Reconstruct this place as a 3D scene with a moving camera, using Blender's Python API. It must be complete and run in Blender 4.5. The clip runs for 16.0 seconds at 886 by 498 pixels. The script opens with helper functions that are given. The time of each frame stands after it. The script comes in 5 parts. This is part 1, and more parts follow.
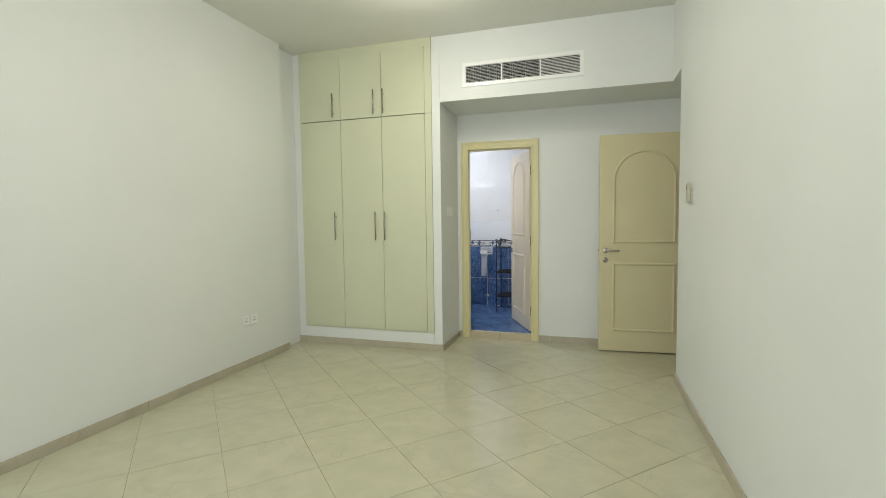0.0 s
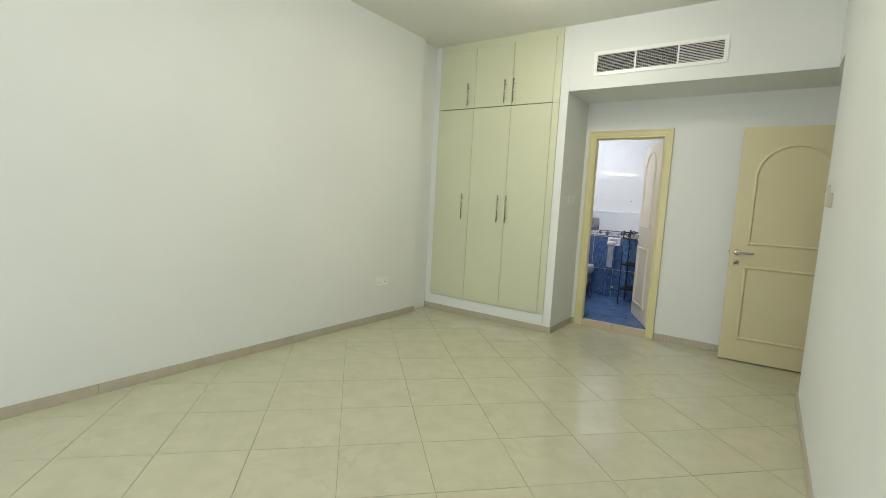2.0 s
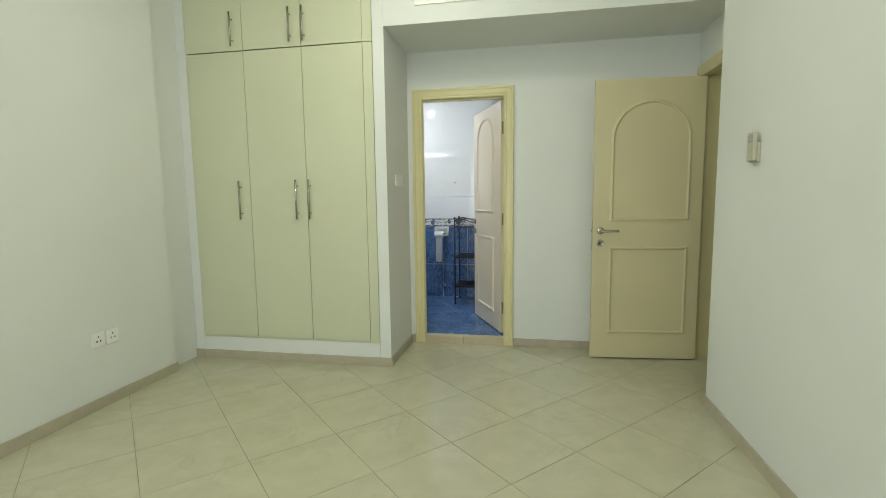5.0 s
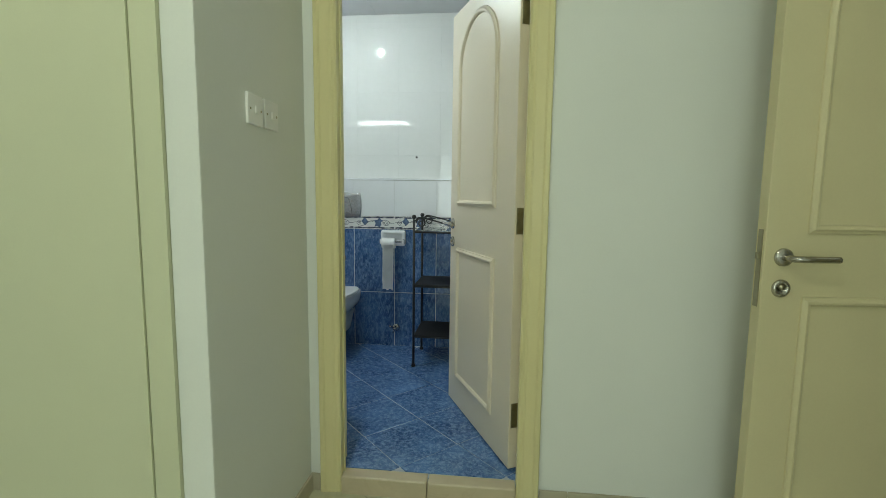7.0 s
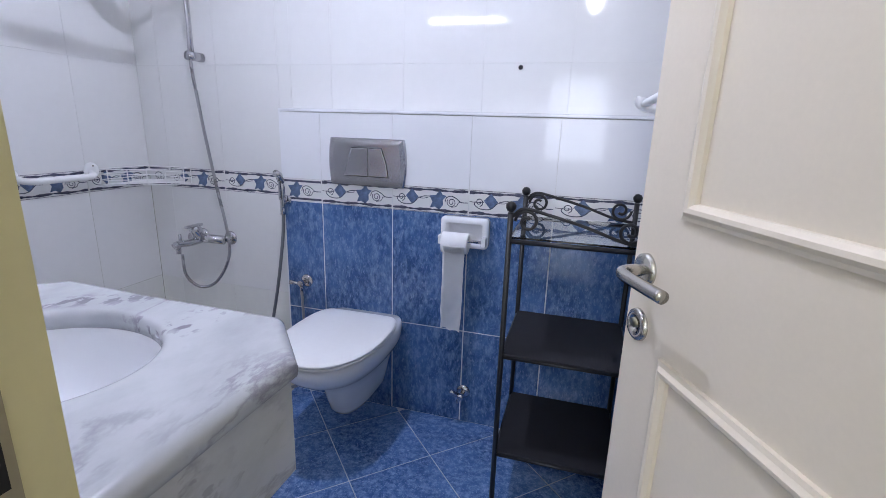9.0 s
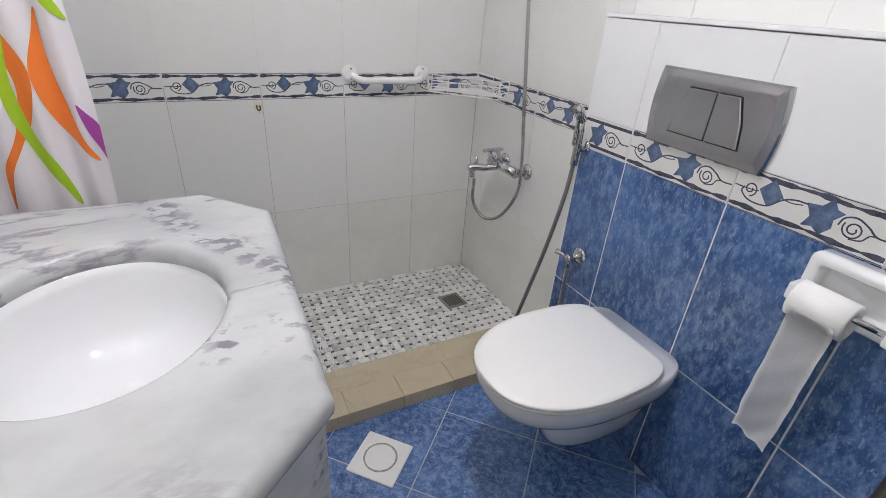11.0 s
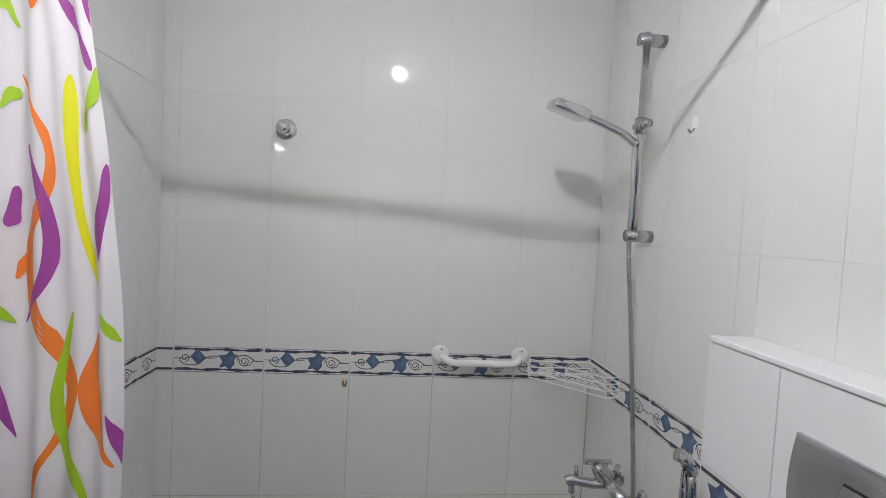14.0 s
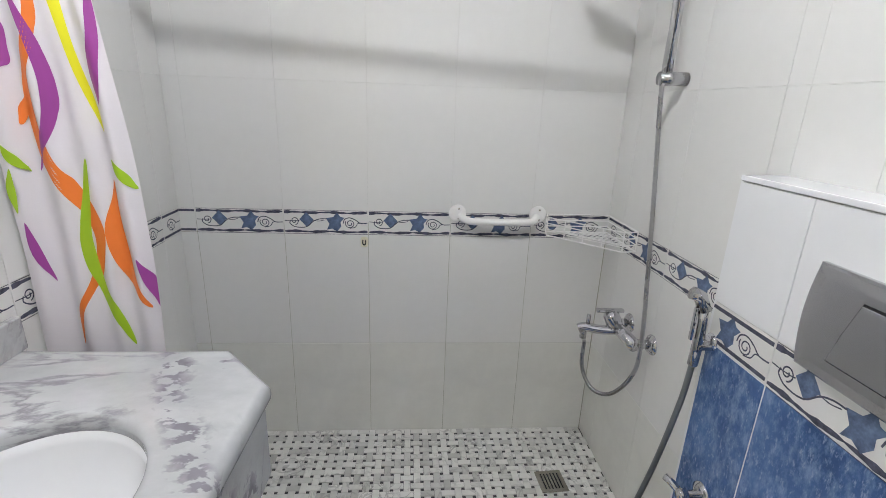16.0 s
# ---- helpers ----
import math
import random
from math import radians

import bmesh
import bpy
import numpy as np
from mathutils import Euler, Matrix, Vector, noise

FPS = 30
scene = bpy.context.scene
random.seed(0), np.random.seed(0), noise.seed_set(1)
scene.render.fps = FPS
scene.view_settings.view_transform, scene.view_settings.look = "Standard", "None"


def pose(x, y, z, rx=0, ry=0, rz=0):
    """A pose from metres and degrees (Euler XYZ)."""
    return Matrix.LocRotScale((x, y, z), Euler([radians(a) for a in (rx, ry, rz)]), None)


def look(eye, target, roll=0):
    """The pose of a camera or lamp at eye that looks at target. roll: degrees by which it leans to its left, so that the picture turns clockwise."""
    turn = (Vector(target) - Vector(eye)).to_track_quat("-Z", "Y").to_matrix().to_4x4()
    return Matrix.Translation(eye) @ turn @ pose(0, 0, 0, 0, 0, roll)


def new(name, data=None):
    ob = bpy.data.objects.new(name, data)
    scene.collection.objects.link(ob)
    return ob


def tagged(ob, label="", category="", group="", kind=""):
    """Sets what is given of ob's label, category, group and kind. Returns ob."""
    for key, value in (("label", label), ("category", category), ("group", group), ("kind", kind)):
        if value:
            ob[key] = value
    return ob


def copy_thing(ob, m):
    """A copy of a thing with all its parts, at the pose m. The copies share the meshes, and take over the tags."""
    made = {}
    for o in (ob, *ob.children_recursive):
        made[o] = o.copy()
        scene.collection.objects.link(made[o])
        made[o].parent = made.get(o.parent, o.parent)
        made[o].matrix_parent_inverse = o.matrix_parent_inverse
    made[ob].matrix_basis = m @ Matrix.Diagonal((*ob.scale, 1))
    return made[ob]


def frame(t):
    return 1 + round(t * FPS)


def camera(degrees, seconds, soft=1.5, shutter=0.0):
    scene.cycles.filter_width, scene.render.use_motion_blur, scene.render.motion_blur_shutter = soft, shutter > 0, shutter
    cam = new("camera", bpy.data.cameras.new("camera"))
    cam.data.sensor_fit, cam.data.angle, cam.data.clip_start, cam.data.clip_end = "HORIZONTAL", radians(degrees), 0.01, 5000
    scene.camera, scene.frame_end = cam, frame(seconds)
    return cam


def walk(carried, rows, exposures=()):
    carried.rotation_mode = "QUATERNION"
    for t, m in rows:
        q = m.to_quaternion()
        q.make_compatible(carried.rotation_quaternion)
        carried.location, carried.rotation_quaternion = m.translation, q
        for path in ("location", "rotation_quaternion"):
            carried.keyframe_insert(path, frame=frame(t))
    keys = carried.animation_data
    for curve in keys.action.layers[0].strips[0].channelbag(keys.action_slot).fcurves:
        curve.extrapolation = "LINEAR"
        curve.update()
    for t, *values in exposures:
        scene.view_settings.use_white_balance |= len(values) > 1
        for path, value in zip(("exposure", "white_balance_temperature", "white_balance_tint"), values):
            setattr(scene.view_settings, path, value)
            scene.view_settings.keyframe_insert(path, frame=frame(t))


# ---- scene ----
cam = camera(87.1, 16.0, soft=0.3)
PATH = [
    (0, (0.518, 0.981, 1.295), (-0.07, 2.889, 1.173), -0.7),
    (0.5, (0.728, 0.956, 1.313), (-0.006, 2.812, 1.186), 1.0),
    (1, (0.859, 0.886, 1.322), (-0.016, 2.679, 1.168), 2.1),
    (1.5, (0.895, 0.837, 1.316), (-0.134, 2.542, 1.13), 2.8),
    (2, (0.909, 0.819, 1.317), (-0.227, 2.452, 1.105), 3.1),
    (2.5, (0.879, 0.837, 1.316), (-0.204, 2.503, 1.095), 2.7),
    (3, (0.763, 0.893, 1.317), (-0.158, 2.654, 1.088), 1.7),
    (3.5, (0.603, 0.995, 1.284), (-0.127, 2.842, 1.052), 1.0),
    (4, (0.458, 1.23, 1.247), (-0.105, 3.137, 1.028), 0.3),
    (4.2, (0.387, 1.376, 1.251), (-0.126, 3.298, 1.041), -0.0),
    (6.3, (-0.062, 3.482, 1.148), (-0.273, 5.457, 0.918), -0.2),
    (6.5, (-0.086, 3.708, 1.131), (-0.286, 5.685, 0.904), 0.0),
    (7, (-0.152, 4.289, 1.149), (-0.359, 6.266, 0.928), 0.7),
    (7.5, (-0.245, 4.842, 1.184), (-0.461, 6.823, 0.937), 0.7),
    (8, (-0.297, 5.285, 1.216), (-0.579, 7.239, 0.900), 0.5),
    (8.5, (-0.37, 5.655, 1.214), (-0.769, 7.577, 0.83), 1.1),
    (9, (-0.466, 5.918, 1.222), (-0.999, 7.778, 0.717), 1.8),
    (9.5, (-0.508, 6.065, 1.224), (-1.299, 7.794, 0.605), 2.7),
    (10, (-0.548, 6.24, 1.241), (-1.734, 7.666, 0.495), 4.5),
    (10.2, (-0.552, 6.319, 1.254), (-1.858, 7.616, 0.471), 4.4),
    (12.3, (-0.69, 6.688, 1.295), (-2.36, 7.079, 0.266), 3.5),
    (12.5, (-0.717, 6.72, 1.306), (-2.423, 7.056, 0.319), 3.3),
    (13, (-0.736, 6.823, 1.341), (-2.578, 6.984, 0.58), 3.7),
    (13.5, (-0.722, 6.896, 1.405), (-2.672, 7.059, 0.993), 4.2),
    (14, (-0.719, 6.889, 1.466), (-2.707, 7.086, 1.375), 3.1),
    (14.5, (-0.726, 6.887, 1.489), (-2.715, 7.087, 1.55), 2.5),
    (15, (-0.74, 6.879, 1.466), (-2.73, 7.067, 1.404), 2.5),
    (15.5, (-0.745, 6.891, 1.416), (-2.708, 7.055, 1.072), 2.2),
    (16, (-0.738, 6.891, 1.387), (-2.642, 7.036, 0.791), 2.1),
]
EXPOSURES = [
    (0.0, -0.27, 6550, 8.5), (4.0, -0.28, 6550, 8.5), (6.5, -0.49, 6750, -12), (7.0, -0.55, 6700, -11), (7.5, -0.30, 6600, -7), (8.0, -0.12, 6350, 4), (8.5, -0.08, 6180, 12),
    (9.2, -0.02, 5860, 19), (10.2, 0.10, 6660, 12), (12.5, 0.14, 7350, 11),
    (13.8, -0.18, 7050, 8.5), (14.5, -0.52, 7100, 8), (15.0, -0.42, 7100, 7), (15.5, -0.13, 7100, 8), (16.0, 0.04, 7100, 8),
]
walk(cam, [(t, look(eye, target, roll)) for t, eye, target, roll in PATH], EXPOSURES)

# ---------------- world and light ----------------
world = bpy.data.worlds.new("world")
scene.world = world
world.use_nodes = True
wn = world.node_tree
sky = wn.nodes.new("ShaderNodeTexSky")
sky.sky_type, sky.sun_disc = "NISHITA", False
sky.sun_elevation, sky.sun_rotation = radians(50), radians(150)
wn.links.new(sky.outputs[0], wn.nodes["Background"].inputs[0])
wn.nodes["Background"].inputs[1].default_value = 0.12


def area_light(name, m, sx, sy, watts, color):
    data = bpy.data.lights.new(name, "AREA")
    data.shape, data.size, data.size_y, data.energy, data.color = "RECTANGLE", sx, sy, watts, color
    ob = new(name, data)
    ob.matrix_world = m
    return ob


sun_data = bpy.data.lights.new("sun", "SUN")
sun_data.energy, sun_data.angle, sun_data.color = 2.0, radians(0.5), (1, 0.95, 0.88)
sun = new("sun", sun_data)
sun.matrix_world = look((3, 5, 12), (0, 0, 0))

DAY = (0.90, 0.95, 1.0)
LAMP = (1.0, 0.96, 0.84)
BATH = (0.855, 0.885, 1.0)


def bulb(name, place, radius, watts, color):
    data = bpy.data.lights.new(name, "POINT")
    data.shadow_soft_size, data.energy, data.color = radius, watts, color
    ob = new(name, data)
    ob.location = place
    return ob


area_light("window_light", look((-0.7, -1.38, 1.45), (-0.7, 3.0, 1.0)), 2.3, 1.7, 64, DAY)
for x, y, glow_watts, beam_watts in ((-0.63, 4.12, 17, 9.5), (-0.50, 2.23, 18, 10)):
    bulb("ceiling_lamp_light", (x, y, 2.86), 0.08, glow_watts, LAMP)
    area_light("ceiling_lamp_downlight", look((x, y, 2.93), (x, y + 0.0001, 0.0)), 0.24, 0.24, beam_watts, LAMP)
bulb("downlight_light", (-1.15, 6.853, 2.388), 0.02, 17, BATH)
area_light("downlight_beam", look((-1.15, 6.853, 2.398), (-1.15, 6.8531, 0.0)), 0.05, 0.05, 8.5, BATH)
area_light("tube_light", look((-1.28, 6.15, 1.90), (-1.28, 7.4, 1.62)), 0.46, 0.03, 1.2, BATH)
# Added fill bulb without a fitting, so the hall isn't black.
bulb("hall_fill", (2.3, 5.0, 2.4), 0.08, 2, LAMP)

# ---------------- materials ----------------


def material(name, color, rough=0.5, metal=0.0, vary=0.06, scale=3.0, fine=60.0, bump=0.02, rand=0.0, coat=0.0):
    """A surface with broad and fine mottling, a fine bump and a random shade per object."""
    m = bpy.data.materials.new(name)
    m.use_nodes = True
    n, l = m.node_tree.nodes, m.node_tree.links
    b = n["Principled BSDF"]
    tex = n.new("ShaderNodeTexCoord")
    broad, small = n.new("ShaderNodeTexNoise"), n.new("ShaderNodeTexNoise")
    broad.inputs["Scale"].default_value, small.inputs["Scale"].default_value = scale, fine
    broad.inputs["Detail"].default_value = 4
    add = n.new("ShaderNodeMath")
    add.operation = "MULTIPLY_ADD"
    add.inputs[1].default_value = 0.35
    for t in (broad, small):
        l.new(tex.outputs["Object"], t.inputs["Vector"])
    l.new(small.outputs["Fac"], add.inputs[0])
    l.new(broad.outputs["Fac"], add.inputs[2])
    total = add.outputs[0]
    if rand:
        info = n.new("ShaderNodeObjectInfo")
        r = n.new("ShaderNodeMath")
        r.operation = "MULTIPLY_ADD"
        r.inputs[1].default_value = rand
        l.new(info.outputs["Random"], r.inputs[0])
        l.new(total, r.inputs[2])
        total = r.outputs[0]
    ramp = n.new("ShaderNodeValToRGB")
    lo = [max(c * (1 - vary), 0) for c in color]
    hi = [min(c * (1 + vary), 1) for c in color]
    ramp.color_ramp.elements[0].position, ramp.color_ramp.elements[1].position = 0.42, 0.95 + rand
    ramp.color_ramp.elements[0].color, ramp.color_ramp.elements[1].color = (*lo, 1), (*hi, 1)
    l.new(total, ramp.inputs[0])
    l.new(ramp.outputs[0], b.inputs["Base Color"])
    rr = n.new("ShaderNodeMath")
    rr.operation = "MULTIPLY_ADD"
    rr.inputs[1].default_value, rr.inputs[2].default_value = 0.25 * rough, rough * 0.85
    l.new(broad.outputs["Fac"], rr.inputs[0])
    l.new(rr.outputs[0], b.inputs["Roughness"])
    b.inputs["Metallic"].default_value = metal
    b.inputs["Coat Weight"].default_value = coat
    b.inputs["Coat Roughness"].default_value = 0.06
    if bump:
        bp = n.new("ShaderNodeBump")
        bp.inputs["Strength"].default_value, bp.inputs["Distance"].default_value = bump, 0.01
        l.new(add.outputs[0], bp.inputs["Height"])
        l.new(bp.outputs[0], b.inputs["Normal"])
    return m


def veined(name, base, vein, rough, scale, thin, amount, bump=0.0, stretch=(1, 1, 1), gate0=0.42, gate1=0.72, cloudy=0.14, shade=0.0):
    """Stone or glazed tile with veins from warped noise."""
    m = bpy.data.materials.new(name)
    m.use_nodes = True
    n, l = m.node_tree.nodes, m.node_tree.links
    b = n["Principled BSDF"]
    tex, mp = n.new("ShaderNodeTexCoord"), n.new("ShaderNodeMapping")
    mp.inputs["Scale"].default_value = stretch
    info = n.new("ShaderNodeObjectInfo")
    l.new(tex.outputs["Object"], mp.inputs[0])
    shift = n.new("ShaderNodeVectorMath")
    shift.operation = "MULTIPLY_ADD"
    l.new(info.outputs["Random"], shift.inputs[0])
    shift.inputs[1].default_value = (7.0, 11.0, 5.0)
    l.new(mp.outputs[0], shift.inputs[2])
    warp = n.new("ShaderNodeTexNoise")
    warp.inputs["Scale"].default_value, warp.inputs["Detail"].default_value = scale, 6
    warp.inputs["Distortion"].default_value = 1.6
    l.new(shift.outputs[0], warp.inputs["Vector"])
    band = n.new("ShaderNodeMath")
    band.operation = "SUBTRACT"
    band.inputs[1].default_value = 0.5
    l.new(warp.outputs["Fac"], band.inputs[0])
    ab = n.new("ShaderNodeMath")
    ab.operation = "ABSOLUTE"
    l.new(band.outputs[0], ab.inputs[0])
    line = n.new("ShaderNodeMapRange")
    line.inputs["From Min"].default_value, line.inputs["From Max"].default_value = 0.0, thin
    line.inputs["To Min"].default_value, line.inputs["To Max"].default_value = 1.0, 0.0
    l.new(ab.outputs[0], line.inputs["Value"])
    where = n.new("ShaderNodeTexNoise")
    where.inputs["Scale"].default_value, where.inputs["Detail"].default_value = scale * 0.8, 3
    l.new(shift.outputs[0], where.inputs["Vector"])
    gate = n.new("ShaderNodeMapRange")
    gate.inputs["From Min"].default_value, gate.inputs["From Max"].default_value = gate0, gate1
    gate.inputs["To Max"].default_value = amount
    l.new(where.outputs["Fac"], gate.inputs["Value"])
    mul = n.new("ShaderNodeMath")
    mul.operation = "MULTIPLY"
    l.new(line.outputs[0], mul.inputs[0])
    l.new(gate.outputs[0], mul.inputs[1])
    cloud = n.new("ShaderNodeTexNoise")
    cloud.inputs["Scale"].default_value, cloud.inputs["Detail"].default_value = scale * 2.2, 8
    l.new(shift.outputs[0], cloud.inputs["Vector"])
    ground = n.new("ShaderNodeMixRGB")
    ground.inputs[1].default_value = (*[c * (1 - cloudy) for c in base], 1)
    ground.inputs[2].default_value = (*[min(c * 1.12, 1) for c in base], 1)
    l.new(cloud.outputs["Fac"], ground.inputs[0])
    mix = n.new("ShaderNodeMixRGB")
    mix.inputs[2].default_value = (*vein, 1)
    l.new(mul.outputs[0], mix.inputs[0])
    l.new(ground.outputs[0], mix.inputs[1])
    out = mix.outputs[0]
    if shade:
        geo, add, frac = n.new("ShaderNodeNewGeometry"), n.new("ShaderNodeMath"), n.new("ShaderNodeMath")
        l.new(geo.outputs["Random Per Island"], add.inputs[0])
        l.new(info.outputs["Random"], add.inputs[1])
        frac.operation = "FRACT"
        l.new(add.outputs[0], frac.inputs[0])
        power = n.new("ShaderNodeMath")
        power.operation = "POWER"
        power.inputs[1].default_value = 2.2
        l.new(frac.outputs[0], power.inputs[0])
        dim = n.new("ShaderNodeMixRGB")
        dim.blend_type = "MULTIPLY"
        dim.inputs[2].default_value = (1 - shade, 1 - shade, 1 - shade, 1)
        l.new(power.outputs[0], dim.inputs[0])
        l.new(out, dim.inputs[1])
        out = dim.outputs[0]
    l.new(out, b.inputs["Base Color"])
    b.inputs["Roughness"].default_value = rough
    if bump:
        bp = n.new("ShaderNodeBump")
        bp.inputs["Strength"].default_value, bp.inputs["Distance"].default_value = bump, 0.01
        l.new(cloud.outputs["Fac"], bp.inputs["Height"])
        l.new(bp.outputs[0], b.inputs["Normal"])
    return m


def blue_glaze(name="blue_glaze", gain=1.0):
    """Mottled blue glazed tile: cloudy ground, blotches and pale slanting flecks."""
    m = bpy.data.materials.new(name)
    m.use_nodes = True
    n, l = m.node_tree.nodes, m.node_tree.links
    b = n["Principled BSDF"]
    tex, info, shift = n.new("ShaderNodeTexCoord"), n.new("ShaderNodeObjectInfo"), n.new("ShaderNodeVectorMath")
    shift.operation = "MULTIPLY_ADD"
    shift.inputs[1].default_value = (7.0, 11.0, 5.0)
    l.new(info.outputs["Random"], shift.inputs[0])
    l.new(tex.outputs["Object"], shift.inputs[2])

    def layer(scale, detail, rot, stretch, lo, hi, top):
        mp, nz, rg = n.new("ShaderNodeMapping"), n.new("ShaderNodeTexNoise"), n.new("ShaderNodeMapRange")
        mp.inputs["Rotation"].default_value, mp.inputs["Scale"].default_value = rot, stretch
        nz.inputs["Scale"].default_value, nz.inputs["Detail"].default_value = scale, detail
        nz.inputs["Roughness"].default_value = 0.7
        rg.inputs["From Min"].default_value, rg.inputs["From Max"].default_value, rg.inputs["To Max"].default_value = lo, hi, top
        l.new(shift.outputs[0], mp.inputs[0])
        l.new(mp.outputs[0], nz.inputs["Vector"])
        l.new(nz.outputs["Fac"], rg.inputs["Value"])
        return rg.outputs[0]

    def mix(fac, under, color):
        mx = n.new("ShaderNodeMixRGB")
        mx.inputs[2].default_value = (*[v * gain for v in color], 1)
        l.new(fac, mx.inputs[0])
        if under is None:
            mx.inputs[1].default_value = (0.026 * gain, 0.068 * gain, 0.185 * gain, 1)
        else:
            l.new(under, mx.inputs[1])
        return mx.outputs[0]

    c = mix(layer(4.0, 6, (0, 0, 0), (1, 1, 1), 0.35, 0.65, 1.0), None, (0.085, 0.175, 0.385))
    c = mix(layer(52.0, 8, (0.3, 0.7, 0.5), (1, 1, 0.5), 0.45, 0.66, 0.75), c, (0.205, 0.32, 0.55))
    c = mix(layer(150.0, 3, (0.3, 0.7, 0.5), (1, 1, 0.4), 0.56, 0.70, 0.60), c, (0.33, 0.43, 0.65))
    l.new(c, b.inputs["Base Color"])
    b.inputs["Roughness"].default_value = 0.17
    return m


def marble():
    """White marble: soft grey clouds, faint slanting streaks and clusters of dark purple-grey flecks along a few wandering lines."""
    m = bpy.data.materials.new("white_grey_marble")
    m.use_nodes = True
    n, l = m.node_tree.nodes, m.node_tree.links
    b = n["Principled BSDF"]
    tex = n.new("ShaderNodeTexCoord")

    def noise(scale, detail, stretch=(1, 1, 1), turn=0.0, rough=0.55, distort=0.0):
        mp, nz = n.new("ShaderNodeMapping"), n.new("ShaderNodeTexNoise")
        mp.inputs["Rotation"].default_value, mp.inputs["Scale"].default_value = (0.4, 0.3, turn), stretch
        nz.inputs["Scale"].default_value, nz.inputs["Detail"].default_value = scale, detail
        nz.inputs["Roughness"].default_value, nz.inputs["Distortion"].default_value = rough, distort
        l.new(tex.outputs["Object"], mp.inputs[0])
        l.new(mp.outputs[0], nz.inputs["Vector"])
        return nz.outputs["Fac"]

    def ranged(value, lo, hi, a=0.0, top=1.0):
        rg = n.new("ShaderNodeMapRange")
        rg.inputs["From Min"].default_value, rg.inputs["From Max"].default_value = lo, hi
        rg.inputs["To Min"].default_value, rg.inputs["To Max"].default_value = a, top
        l.new(value, rg.inputs["Value"])
        return rg.outputs[0]

    def line(value, middle, width, top):
        """High where the value is near a middle."""
        s, a = n.new("ShaderNodeMath"), n.new("ShaderNodeMath")
        s.operation, a.operation = "SUBTRACT", "ABSOLUTE"
        s.inputs[1].default_value = middle
        l.new(value, s.inputs[0])
        l.new(s.outputs[0], a.inputs[0])
        return ranged(a.outputs[0], 0.0, width, top, 0.0)

    def times(p, q):
        t = n.new("ShaderNodeMath")
        t.operation = "MULTIPLY"
        l.new(p, t.inputs[0])
        l.new(q, t.inputs[1])
        return t.outputs[0]

    def over(fac, under, color):
        mx = n.new("ShaderNodeMixRGB")
        mx.inputs[2].default_value = (*color, 1)
        l.new(fac, mx.inputs[0])
        if under is None:
            mx.inputs[1].default_value = (0.545, 0.56, 0.572, 1)
        else:
            l.new(under, mx.inputs[1])
        return mx.outputs[0]

    c = over(ranged(noise(5.0, 7, (1, 0.6, 1), 0.6, 0.62), 0.42, 0.72, 0.0, 0.85), None, (0.36, 0.37, 0.385))
    streak = times(line(noise(5.5, 7, (1.0, 0.35, 1.0), 0.9, 0.6, 0.4), 0.5, 0.026, 0.9), ranged(noise(4.0, 3), 0.42, 0.56))
    c = over(streak, c, (0.27, 0.26, 0.29))
    fleck = times(line(noise(2.6, 3, (1, 1, 1), 0.2, 0.5, 0.6), 0.5, 0.060, 1.3), ranged(noise(48.0, 3, (1, 0.6, 1), 0.5, 0.5, 0.15), 0.55, 0.60))
    c = over(times(fleck, ranged(noise(3.1, 2), 0.46, 0.58)), c, (0.24, 0.225, 0.26))
    # one strong broken vein across the end of the slab
    dot, wob = n.new("ShaderNodeVectorMath"), n.new("ShaderNodeMath")
    dot.operation, wob.operation = "DOT_PRODUCT", "MULTIPLY_ADD"
    dot.inputs[1].default_value = (-0.50, 0.866, 0.30)
    l.new(tex.outputs["Object"], dot.inputs[0])
    wob.inputs[1].default_value = 0.16
    l.new(noise(6.0, 5, rough=0.6), wob.inputs[0])
    l.new(dot.outputs["Value"], wob.inputs[2])
    vein = line(wob.outputs[0], 0.50 * 1.48 + 0.866 * 6.49 + 0.30 * 0.872 + 0.08, 0.040, 1.5)
    blot = ranged(noise(40.0, 3, (1, 0.65, 1), 0.9, 0.55, 0.25), 0.50, 0.555)
    c = over(times(vein, blot), c, (0.215, 0.205, 0.235))
    haze = ranged(noise(9.0, 6, (1, 0.5, 1), 0.7, 0.65, 0.8), 0.40, 0.70, 0.0, 0.55)
    c = over(times(line(wob.outputs[0], 0.50 * 1.48 + 0.866 * 6.49 + 0.30 * 0.872 + 0.08, 0.12, 1.0), haze), c, (0.34, 0.34, 0.37))
    l.new(c, b.inputs["Base Color"])
    b.inputs["Roughness"].default_value = 0.13
    return m


def glow(name, color, strength):
    m = bpy.data.materials.new(name)
    m.use_nodes = True
    b = m.node_tree.nodes["Principled BSDF"]
    b.inputs["Emission Color"].default_value = (*color, 1)
    b.inputs["Emission Strength"].default_value = strength
    return m


